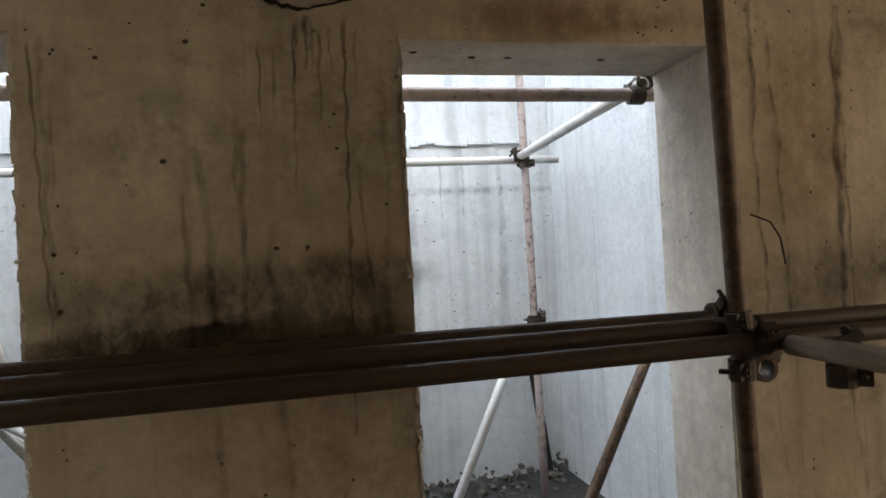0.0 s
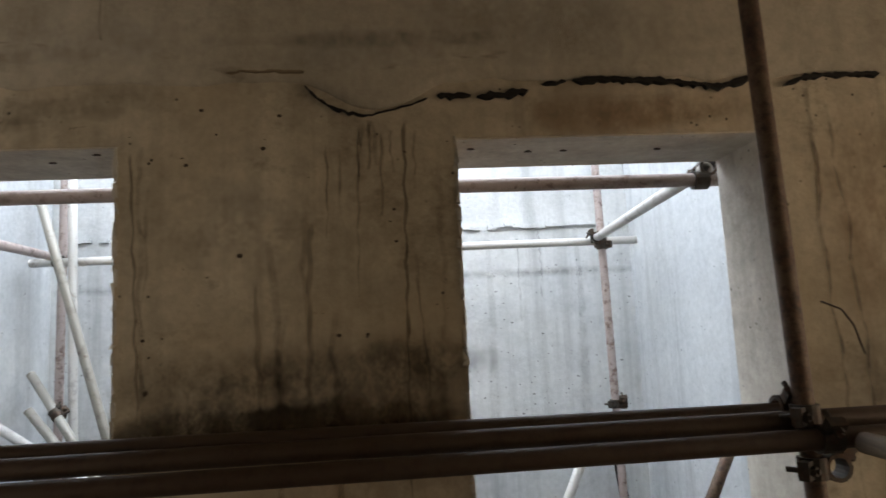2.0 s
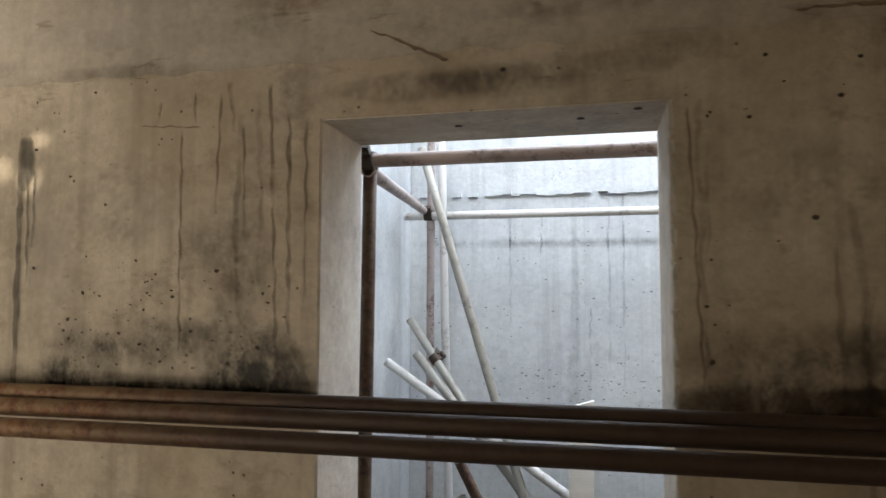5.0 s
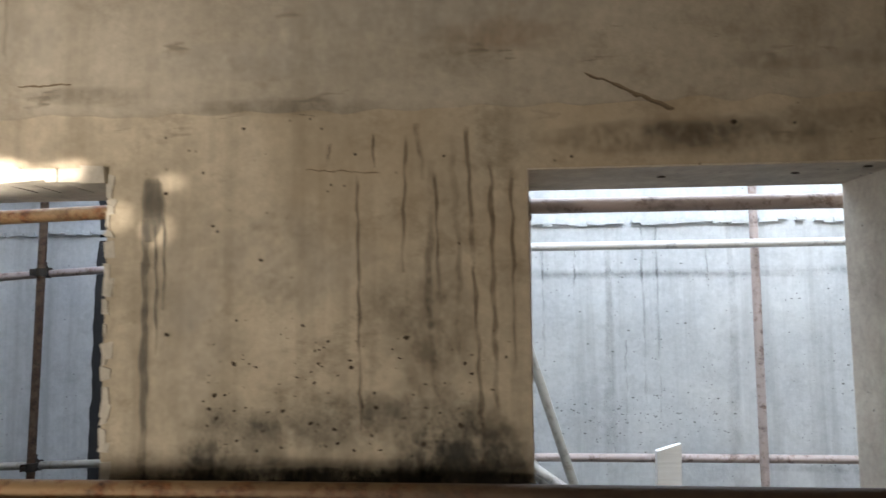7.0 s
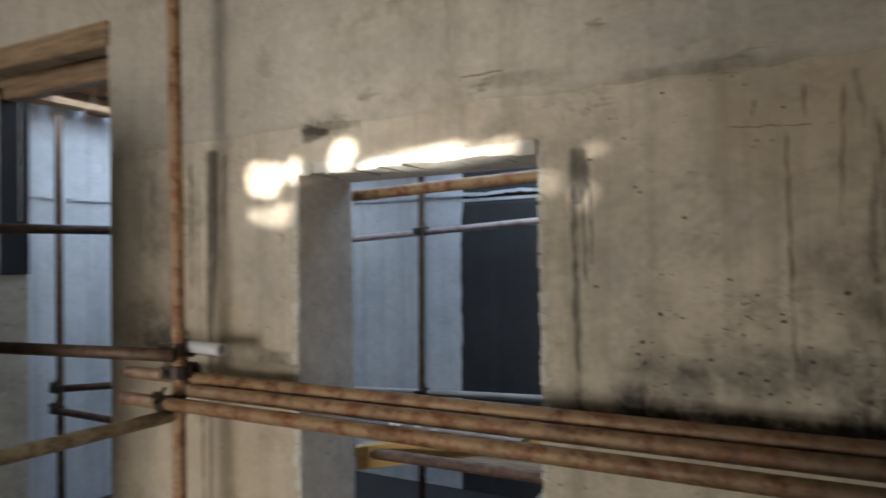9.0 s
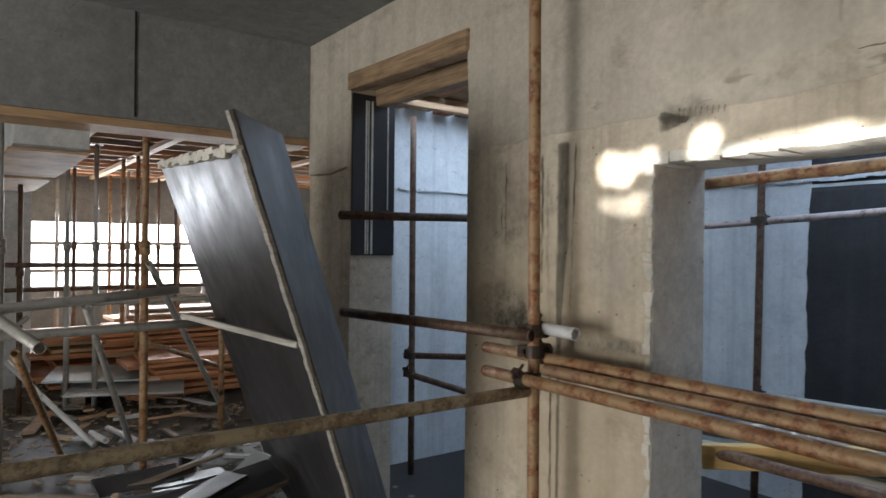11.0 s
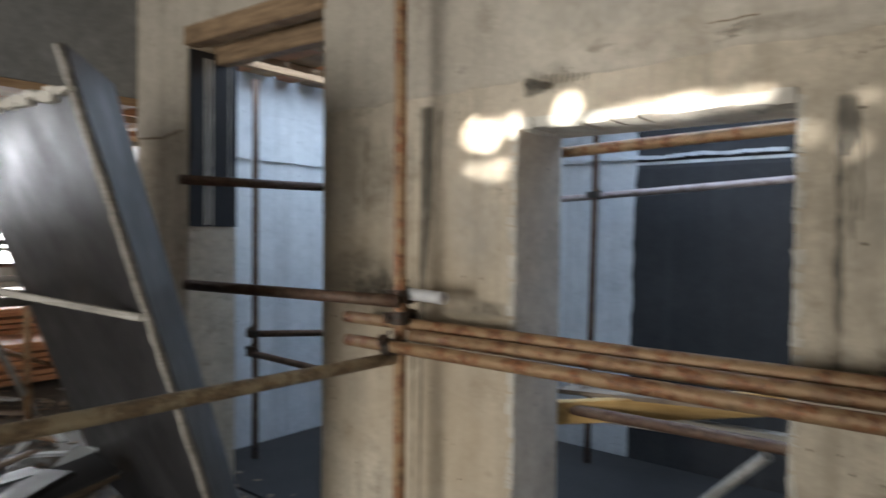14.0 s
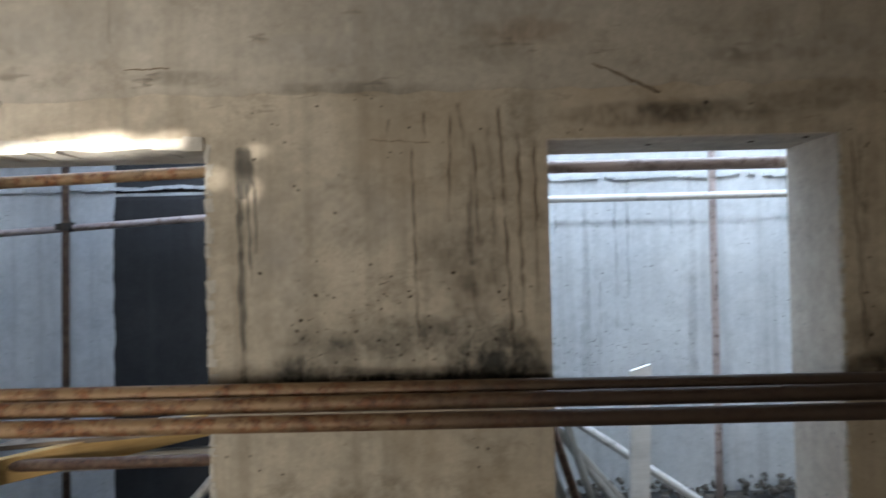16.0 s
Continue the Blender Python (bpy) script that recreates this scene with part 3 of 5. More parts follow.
for x, z0, z1, w, a in ((0.04, 2.12, 1.97, 0.007, 0.9), (0.06, 2.13, 2.0, 0.012, 0.95), 
                        (0.172, 1.75, 1.30, 0.006, 0.8), (-0.03, 2.05, 1.83, 0.006, 0.7), (0.11, 2.1, 1.98, 0.006, 0.8), (0.19, 2.1, 1.9, 0.005, 0.6),
                        (-0.56, 2.07, 1.2, 0.010, 0.6), (-0.54, 1.95, 1.5, 0.006, 0.5), (-0.23, 1.8, 1.1, 0.012, 0.45), (-0.13, 1.9, 1.2, 0.010, 0.45), (-0.18, 1.6, 0.7, 0.014, 0.5), (-0.05, 1.6, 0.8, 0.012, 0.5), (0.24, 2.05, 1.3, 0.01, 0.35),
                        (-1.76, 2.15, 1.6, 0.010, 0.5), (-1.81, 2.1, 1.45, 0.012, 0.6),
                        (-1.86, 2.2, 2.05, 0.01, 0.8), (-2.08, 2.15, 2.09, 0.008, 0.6),
                        (-4.32, 2.02, 1.62, 0.005, 0.6), (-4.28, 2.05, 1.7, 0.006, 0.5), (-4.195, 2.1, 1.42, 0.014, 0.55), (1.40, 2.15, 0.8, 0.008, 0.75), (1.645, 2.2, 0.7, 0.018, 0.75), (1.82, 1.8, 1.3, 0.014, 0.4),
                        (-1.2, 2.6, 2.36, 0.012, 0.6), (-3.01, 3.0, 2.38, 0.014, 0.55), (-4.02, 3.1, 2.2, 0.025, 0.3), (-0.645, 2.75, 2.36, 0.010, 0.9), (1.335, 2.2, 0.8, 0.008, 0.9), (1.645, 2.2, 0.7, 0.012, 1.0), (1.648, 2.2, 0.7, 0.008, 1.0), (-1.52, 2.85, 2.5, 0.006, 0.4), (-2.3, 2.9, 2.5, 0.006, 0.3)):
    drip(x, z0, z1, w, a)
# wet head and run beside the opening, and the dark strip beside the post
ribbon("damp_head", [(-2.566, 2.075, 0.030, 0.3), (-2.566, 2.055, 0.036, 0.9), (-2.562, 2.0, 0.042, 1.0), (-2.562, 1.955, 0.042, 1.0), (-2.566, 1.925, 0.030, 0.9), (-2.57, 1.90, 0.02, 0.6)], WETRUN_SHADE, wall, YF - 0.0030)
ribbon("dark_strip", [(-4.106, 2.205, 0.044, 0.5), (-4.105, 2.19, 0.047, 1.0), (-4.106, 1.95, 0.047, 1.0), (-4.107, 1.75, 0.045, 0.9), (-4.118, 1.6, 0.036, 0.8), (-4.122, 1.45, 0.026, 0.75), (-4.124, 1.2, 0.016, 0.7), (-4.126, 0.5, 0.013, 0.6)], WETRUN_SHADE, wall, YF - 0.0030)
# firm-edged runs
for x0, z0, x1, z1, w, mt in ((-2.583, 1.96, -2.574, 1.27, 0.016, WETRUN_SHADE), (-2.556, 1.96, -2.543, 1.60, 0.007, WETRUN_SHADE), (-2.531, 1.96, -2.528, 1.72, 0.006, WETRUN_SHADE),
                              (-2.014, 2.07, -2.002, 1.41, 0.008, BROWNRUN), (-1.885, 2.17, -1.896, 1.81, 0.009, BROWNRUN), (-1.809, 2.08, -1.80, 1.75, 0.008, BROWNRUN), (-1.727, 2.19, -1.713, 1.83, 0.014, BROWNRUN), (-1.713, 1.84, -1.692, 1.33, 0.012, BROWNRUN),
                              (-1.666, 2.10, -1.658, 1.46, 0.013, BROWNRUN), (-1.612, 2.07, -1.612, 1.55, 0.009, BROWNRUN), (-1.971, 2.18, -1.969, 2.085, 0.006, BROWNRUN), (-2.085, 2.16, -2.085, 2.11, 0.006, BROWNRUN),
                              (-0.064, 2.07, -0.066, 1.80, 0.007, BROWNRUN), (0.025, 2.12, 0.012, 1.64, 0.008, BROWNRUN), (0.088, 2.10, 0.084, 1.86, 0.009, BROWNRUN), (0.056, 2.13, 0.052, 1.99, 0.011, BROWNRUN), (0.152, 2.13, 0.132, 1.05, 0.009, BROWNRUN),
                              (-0.585, 2.06, -0.56, 1.33, 0.008, BROWNRUN), (-0.262, 1.70, -0.247, 1.30, 0.010, SCUFF), (-0.112, 1.85, -0.128, 1.30, 0.012, SCUFF), (-4.473, 2.16, -4.471, 1.76, 0.009, BROWNRUN), (-4.50, 1.95, -4.50, 1.80, 0.006, BROWNRUN),
                              (-4.23, 2.17, -4.23, 1.55, 0.012, WETRUN_SHADE), (-4.035, 2.2, -4.06, 1.45, 0.006, WETRUN_SHADE), (-4.17, 1.3, -4.165, 0.3, 0.010, WETRUN_SHADE), (-3.0, 3.1, -2.996, 2.42, 0.009, SCUFF), (-0.671, 2.9, -0.670, 2.345, 0.009, BROWNRUN)):
    rnd = random.Random(int(abs(x0) * 1000))
    pts, n = [], max(5, int((z0 - z1) / 0.03))
    for i in range(n + 1):
        f = i / n
        pts.append((x0 + (x1 - x0) * f + 0.0022 * math.sin(11 * f * (z0 - z1) / 0.2 + x0 * 50) + rnd.uniform(-0.002, 0.002), z0 + (z1 - z0) * f, w * (0.75 if mt is BROWNRUN else 1.0) * rnd.uniform(0.6, 1.3), 0.25 if i == 0 else rnd.uniform(0.6, 1.0) * (1 - 0.45 * f * f)))
    ribbon("run_mark", pts, mt, wall, YF - (0.0036 if z0 < 2.21 else 0.0085))
# shadow of the ledgers on the piers behind, painted as a dark line
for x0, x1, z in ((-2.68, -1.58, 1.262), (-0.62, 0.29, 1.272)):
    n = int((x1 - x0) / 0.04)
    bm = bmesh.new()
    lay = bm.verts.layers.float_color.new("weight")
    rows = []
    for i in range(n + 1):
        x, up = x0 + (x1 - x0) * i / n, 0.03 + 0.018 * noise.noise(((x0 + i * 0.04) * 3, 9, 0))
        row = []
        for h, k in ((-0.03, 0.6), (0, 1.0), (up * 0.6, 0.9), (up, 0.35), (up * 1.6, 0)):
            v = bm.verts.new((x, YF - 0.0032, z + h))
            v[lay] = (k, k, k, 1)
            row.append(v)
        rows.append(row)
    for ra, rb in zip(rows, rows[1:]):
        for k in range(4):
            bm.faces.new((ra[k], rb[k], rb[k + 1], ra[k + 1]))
    mesh_ob("ledger_shadow_line", bm, WETRUN_SHADE, wall, "dark ledger shadow line painted on the concrete")
# the cement-clogged teeth of a trowel beside the opening, and scuffs on the upper pour
ribbon("trowel_mark", [(-3.60, 2.25, 0.012, 0.5), (-3.585, 2.235, 0.05, 1.0), (-3.565, 2.21, 0.075, 1.0), (-3.575, 2.19, 0.06, 0.8), (-3.60, 2.175, 0.02, 0.3)], WETRUN_SHADE, wall, YF - 0.0192)
for i in range(9):
    x = -3.53 + 0.022 * i
    ribbon("trowel_mark", [(x, 2.255 - 0.002 * i, 0.005, 0.9), (x - 0.004, 2.215, 0.005, 0.6)], WETRUN_SHADE, wall, YF - 0.0192)
rnd = random.Random(77)
for x, z, l, slope in ((-1.717, 2.391, 0.09, -0.25), (-1.64, 2.37, 0.07, -0.3), (-1.32, 2.43, 0.03, 0.5), (-1.36, 2.35, 0.05, 0.6), (-1.122, 2.40, 0.03, -0.4), (-0.95, 2.352, 0.08, -0.1), (-0.8, 2.36, 0.05, 0.2), (-2.03, 2.288, 0.05, 0.1), (-2.322, 2.228, 0.03, 0.4), (-2.184, 2.224, 0.03, -0.6),
                       (-2.1, 2.27, 0.08, 0.15), (-2.45, 2.19, 0.08, 0.35), (-2.62, 2.2, 0.03, 0.5), (-2.887, 2.285, 0.09, 0.05), (-2.84, 2.31, 0.05, 0.2), (0.591, 2.352, 0.03, 0.8), (0.307, 2.309, 0.04, -0.2), (0.42, 2.312, 0.06, 0.1), (-0.047, 2.294, 0.05, 0.05), (0.145, 2.28, 0.04, 0.2),
                       (-0.3, 2.272, 0.13, 0.03), (-3.9, 2.33, 0.1, 0.2), (-3.3, 2.33, 0.12, 0.25), (-3.42, 2.26, 0.05, 0.3), (-2.2, 2.5, 0.12, 0.05), (-1.55, 2.21, 0.06, -0.4), (-1.105, 2.161, 0.03, 0.2), (-0.913, 2.14, 0.04, 0.3), (-0.70, 2.12, 0.03, 0.5), (-3.2, 2.62, 0.1, 0.1), (-2.5, 2.42, 0.1, 0.12)):
    pts = [(x, z + l * 0.22, 0.004, 0.2)]
    for k in range(1, 6):
        pts.append((x + rnd.uniform(-0.02, 0.02) - slope * 0.02 * k, z + l * (0.22 - 0.075 * k), l * rnd.uniform(0.15, 0.7), rnd.uniform(0.25, 0.8)))
    pts.append((x, z - l * 0.3, 0.004, 0.2))
    ribbon("scuff_mark", pts, SCUFF, wall, YF - 0.0194)
# honeycomb pits, thickest low on the pier between the openings
bm = bmesh.new()
for i in range(230):
    low = i < 150
    x = rnd.uniform(-2.42, -1.62) if low else rnd.choice((rnd.uniform(-2.6, -1.6), rnd.uniform(-0.6, 0.28), rnd.uniform(-4.7, -3.7)))
    z = 1.36 + 0.36 * rnd.random() ** 1.4 if low else rnd.uniform(1.25, 2.15)
    w = 0.002 + 0.006 * rnd.random() ** 3
    hgt, tilt = w * rnd.uniform(0.25, 0.9), rnd.uniform(-0.4, 0.3)
    vs = [bm.verts.new((x + w * math.cos(t) * rnd.uniform(0.7, 1.2), YF - 0.0041, z + hgt * math.sin(t) + tilt * w * math.cos(t))) for t in (0, 1.05, 2.1, 3.14, 4.2, 5.2)]
    bm.faces.new(vs)
tagged(mesh_ob("concrete_pits", bm, PLUG, wall, "small dark pits in the cast concrete"), kind="stuff")
# stains, and belts whose low flat blots paint the ledgers' soft shadow
for i, (x, z, rx, rz, a, mt) in enumerate(((-0.35, 1.42, 0.30, 0.11, 0.75, DAMP_SHADE), (-0.02, 1.42, 0.36, 0.13, 0.75, DAMP_SHADE), (0.18, 1.45, 0.20, 0.10, 0.7, DAMP_SHADE), (-0.2, 1.31, 0.5, 0.06, 0.9, DAMP_SHADE),
                                           (-1.80, 1.42, 0.22, 0.12, 0.75, GREY_DAMP_SHADE), (-2.08, 1.43, 0.20, 0.09, 0.75, GREY_DAMP_SHADE), (-2.33, 1.40, 0.16, 0.09, 0.75, GREY_DAMP_SHADE), (-1.72, 1.36, 0.18, 0.11, 0.8, GREY_DAMP_SHADE), (-1.9, 1.72, 0.12, 0.09, 0.6, DAMP_SHADE), (-1.86, 1.6, 0.10, 0.12, 0.5, DAMP_SHADE), (-1.78, 1.68, 0.09, 0.2, 0.5, DAMP_SHADE),
                                           (-2.1, 1.285, 0.62, 0.035, 1.0, GREY_DAMP_SHADE), (-1.9, 1.285, 0.45, 0.04, 1.0, GREY_DAMP_SHADE), (-2.42, 1.33, 0.08, 0.07, 0.8, GREY_DAMP_SHADE),
                                           (-2.15, 1.30, 0.5, 0.05, 1.0, GREY_DAMP_SHADE), (-1.75, 1.33, 0.2, 0.09, 1.0, GREY_DAMP_SHADE), (0.0, 1.33, 0.32, 0.06, 1.0, DAMP_SHADE), (-0.4, 1.33, 0.25, 0.06, 1.0, DAMP_SHADE), (-4.5, 1.47, 0.26, 0.16, 0.75, GREY_DAMP_SHADE), (-4.35, 1.40, 0.2, 0.1, 0.75, GREY_DAMP_SHADE), (-4.45, 1.95, 0.2, 0.22, 0.35, DAMP_SHADE), (-3.85, 1.37, 0.24, 0.045, 0.8, GREY_DAMP_SHADE),
                                           (1.62, 1.38, 0.3, 0.12, 0.7, DAMP_SHADE), (1.85, 1.45, 0.14, 0.2, 0.6, DAMP_SHADE), (-0.95, 2.16, 0.34, 0.05, 0.35, GREY_DAMP_SHADE), (-1.3, 2.15, 0.25, 0.045, 0.35, GREY_DAMP_SHADE), (-0.65, 2.2, 0.2, 0.06, 0.4, DAMP_SHADE), (-1.62, 2.42, 0.22, 0.05, 0.5, OCHRE), (-1.75, 2.36, 0.15, 0.04, 0.4, DAMP_SHADE), (-0.9, 2.33, 0.3, 0.03, 0.3, DAMP_SHADE), (-2.2, 2.25, 0.3, 0.03, 0.5, DAMP_SHADE), (-2.75, 2.3, 0.2, 0.03, 0.5, DAMP_SHADE), (-3.5, 2.24, 0.12, 0.06, 0.6, GREY_DAMP_SHADE), (0.1, 2.36, 0.4, 0.03, 0.4, DAMP_SHADE), (0.8, 2.13, 0.45, 0.06, 0.9, OCHRE), (1.5, 1.8, 0.2, 0.35, 0.55, OCHRE), (0.0, 1.1, 0.4, 0.3, 0.4, OCHRE), (-1.2, 2.14, 0.4, 0.05, 0.6, DAMP_SHADE))):
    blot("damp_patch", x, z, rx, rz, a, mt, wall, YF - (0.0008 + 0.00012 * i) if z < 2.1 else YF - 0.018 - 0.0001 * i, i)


for i, (x, z, rx, rz, a) in enumerate(((0.55, 2.40, 0.5, 0.13, 0.4), (0.05, 2.33, 0.3, 0.06, 0.35), (-0.7, 2.36, 0.4, 0.08, 0.3), (-1.8, 2.5, 0.5, 0.12, 0.3), (-2.3, 2.38, 0.35, 0.06, 0.3), (-3.2, 2.45, 0.5, 0.1, 0.35), (-2.2, 1.85, 0.25, 0.15, 0.3), (-2.45, 1.7, 0.12, 0.3, 0.35), (-3.85, 1.75, 0.14, 0.3, 0.45), (-0.3, 1.85, 0.25, 0.15, 0.25))):
    blot("slurry_smear", x, z, rx, rz, a, LIME, wall, YF - 0.0195 - 0.0001 * i if z > 2.1 else YF - 0.0006, 50 + i)


def hollow_line(pts, name="crack", y=YF - 0.0178, mat=HOLLOW):
    """A broken-out gap: (x, z, half height)."""
    bm = bmesh.new()
    rows = []
    for x, z, h in pts:
        rows.append([bm.verts.new((x, y + dy, z + k * h)) for k, dy in ((-1, 0.012), (-0.55, 0), (0.55, 0), (1, 0.012))])
    for ra, rb in zip(rows, rows[1:]):
        for i in range(3):
            bm.faces.new((ra[i], ra[i + 1], rb[i + 1], rb[i]))
    return mesh_ob(name, bm, mat, wall, "dark broken-out gap in the concrete")


def ragged(pts, h, seed):
    rnd = random.Random(seed)
    out = []
    for (x0, z0), (x1, z1) in zip(pts, pts[1:]):
        n = max(2, int(abs(x1 - x0) / 0.012))
        for i in range(n):
            f = i / n
            out.append((x0 + (x1 - x0) * f, z0 + (z1 - z0) * f + rnd.uniform(-0.003, 0.003), h * rnd.uniform(0.4, 1.25)))
    out[0] = (*out[0][:2], 0.001)
    out.append((*pts[-1], 0.001))
    return out


hollow_line(ragged([(-0.118, 2.232), (-0.105, 2.215), (-0.056, 2.172), (0.0, 2.150), (0.054, 2.142)], 0.006, 1))
hollow_line(ragged([(0.054, 2.141), (0.15, 2.163), (0.22, 2.188)], 0.002, 2))
hollow_line(ragged([(0.248, 2.197), (0.345, 2.193)], 0.012, 3))
hollow_line(ragged([(0.36, 2.191), (0.44, 2.195), (0.509, 2.205)], 0.014, 4))
hollow_line(ragged([(0.55, 2.222), (0.62, 2.230)], 0.006, 5))
hollow_line(ragged([(0.64, 2.232), (0.726, 2.236), (0.926, 2.226), (1.059, 2.208), (1.12, 2.214), (1.18, 2.235)], 0.012, 6))
hollow_line(ragged([(1.27, 2.205), (1.33, 2.232), (1.45, 2.238), (1.57, 2.236)], 0.011, 7))
hollow_line(ragged([(-0.33, 2.272), (-0.2, 2.276), (-0.118, 2.271)], 0.005, 8), mat=SCAR)
hollow_line(ragged([(-1.42, 2.315), (-1.36, 2.29)], 0.003, 9), mat=SCAR)
hollow_line(ragged([(-1.36, 2.29), (-1.28, 2.25), (-1.2, 2.215)], 0.006, 10), mat=SCAR)
hollow_line(ragged([(-2.15, 2.084), (-1.955, 2.072)], 0.0025, 11), mat=SCAR, y=YF - 0.004)
hollow_line(ragged([(-3.62, 2.23), (-3.5, 2.215)], 0.012, 12), mat=SCAR)
hollow_line(ragged([(-6.6, 2.262), (-6.3, 2.245), (-6.05, 2.275)], 0.006, 13), mat=SCAR)
hollow_line(ragged([(-1.75, 2.395), (-1.6, 2.36)], 0.004, 14), mat=SCAR, y=YF - 0.0075)
hollow_line(ragged([(-2.95, 2.33), (-2.8, 2.335)], 0.003, 15), mat=SCAR, y=YF - 0.0135)


def tie_hole(x, z, r=0.012):
    bm = bmesh.new()
    bmesh.ops.create_cone(bm, cap_ends=True, segments=10, radius1=r * 0.62, radius2=r * 0.4, depth=0.004, matrix=Matrix.Translation((x, YF - 0.001, z)) @ Matrix.Diagonal((1.15, 1, 0.85, 1)) @ pose(0, 0, 0, 90, 0, 0))
    mesh_ob("tie_hole", bm, PLUG, wall)


for x, z, r in ((-0.441, 2.016, 0.010), (-0.235, 2.058, 0.012), (-0.30, 1.764, 0.013), (0.116, 1.877, 0.008), (0.119, 1.788, 0.008), (1.559, 1.956, 0.008), (1.548, 1.801, 0.012), (1.526, 1.631, 0.008),
                (-0.043, 1.54, 0.011), (0.034, 1.54, 0.008), (-0.19, 2.15, 0.010), (-0.55, 1.55, 0.009), (-0.36, 2.1, 0.006), (-0.2, 1.02, 0.007), (-0.1, 0.93, 0.008), (-2.53, 2.03, 0.010), (-2.4, 1.94, 0.008),
                (-1.79, 1.53, 0.005), (-1.87, 1.5, 0.006), (-2.36, 1.5, 0.006), (-2.1, 1.62, 0.005), (-2.0, 1.47, 0.005), (-1.72, 1.6, 0.006), (-4.52, 2.45, 0.008), (-2.32, 2.2, 0.008), (-0.4, 2.17, 0.010), (-1.05, 2.18, 0.013), (1.6, 1.82, 0.007)):
    tie_hole(x, z, r)


for x, y in ((0.35, 1.80), (0.53, 1.84), (0.64, 1.84), (0.94, 1.85), (-1.2, 1.84), (-0.85, 1.83), (-0.7, 1.76)):
    bm = bmesh.new()
    bmesh.ops.create_cone(bm, cap_ends=True, segments=9, radius1=0.007, radius2=0.005, depth=0.004, matrix=Matrix.Translation((x, y, TOP - 0.0055)) @ Matrix.Diagonal((1.8, 1, 1, 1)))
    mesh_ob("nail_hole", bm, PLUG, wall)


def chipped_edge(x, z0, z1, side, seed, size=0.018):
    """Broken arris: crumbs of lighter concrete down an opening's corner."""
    rnd = random.Random(seed)
    bm = bmesh.new()
    z = z0
    while z < z1:
        h = rnd.uniform(0.012, 0.05)
        w = size * rnd.uniform(0.3, 1.2)
        vs = add_box(bm, x - 0.003 if side > 0 else x - w, x + w if side > 0 else x + 0.003, YF - 0.004, YF + 0.012, z, z + h)
        for v in vs:
            v.co += Vector((rnd.uniform(-0.005, 0.005), rnd.uniform(-0.003, 0.003), rnd.uniform(-0.006, 0.006)))
        z += h * rnd.uniform(0.7, 1.6)
    mesh_ob("chipped_edge", bm, CHIP, wall, "crumbled pale edge of the opening")


chipped_edge(-3.655, 0.1, 2.06, -1, 1, 0.028)
chipped_edge(-2.69, 0.1, 2.07, 1, 2, 0.022)
chipped_edge(-0.625, 0.3, 2.06, 1, 3, 0.008)
chipped_edge(0.295, 0.3, 2.06, -1, 4, 0.007)
# crumbly head of the third opening
bm = bmesh.new()
rnd = random.Random(5)
x = -3.64
while x < -2.70:
    w = rnd.uniform(0.03, 0.09)
    vs = add_box(bm, x, x + w, YF - 0.012 - rnd.random() * 0.012, YF + 0.15, TOP - rnd.uniform(0.003, 0.016), TOP + 0.03)
    for v in vs:
        v.co += Vector((rnd.uniform(-0.006, 0.006), rnd.uniform(-0.004, 0.004), rnd.uniform(-0.004, 0.004)))
    x += w * 0.9
mesh_ob("ragged_head", bm, CHIP, wall, "ragged slurry along the opening's head")

# wire left in the wall beside the post
cu = bpy.data.curves.new("tie_wire", "CURVE")
cu.dimensions, cu.bevel_depth = "3D", 0.0028
sp = cu.splines.new("POLY")
wp = [(1.285, 1.66, 1.57), (1.30, 1.60, 1.545), (1.33, 1.60, 1.50), (1.37, 1.64, 1.455), (1.42, 1.695, 1.42)]
sp.points.add(len(wp) - 1)
for p, q in zip(sp.points, wp):
    p.co = (*q, 1)
wire = new("tie_wire", cu)
wire.data.materials.append(CLAMP)
tagged(wire, "bent dark tie wire sticking out of the wall", "wire")

# ---------------- scaffold in the room ----------------
tube((-4.035, 1.47, 0), (-4.05, 1.47, 3.2), RUST, "upright rusty scaffold post by the wall")
tube((1.085, 1.43, 0), (1.02, 1.43, 3.2), DARKRUST, "upright dark rusty scaffold post by the wall")
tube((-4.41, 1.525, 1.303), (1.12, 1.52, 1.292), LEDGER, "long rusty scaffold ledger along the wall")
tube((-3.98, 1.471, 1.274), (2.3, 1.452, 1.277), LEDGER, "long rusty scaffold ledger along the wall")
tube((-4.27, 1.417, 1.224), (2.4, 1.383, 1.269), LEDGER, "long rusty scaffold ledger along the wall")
tube((-4.06, 1.50, 1.178), (-4.03, -1.6, 1.178), OCHRET, "dusty scaffold tube reaching out from the wall")
tube((-5.13, 1.19, 1.417), (-4.00, 1.42, 1.405), DARKRUST, "dark scaffold tube ending at the post")
tube((-4.05, 1.515, 1.428), (-3.845, 1.50, 1.424), WHITET, "short pale stub of scaffold tube")
tube((1.15, 1.36, 1.238), (0.62, -0.25, 1.365), OLDWOOD, "dull brown tube reaching out from the wall")
tube((-5.319, 1.267, 1.915), (-5.26, 3.6, 1.96), DARKRUST, "dark scaffold tube running into the light shaft")
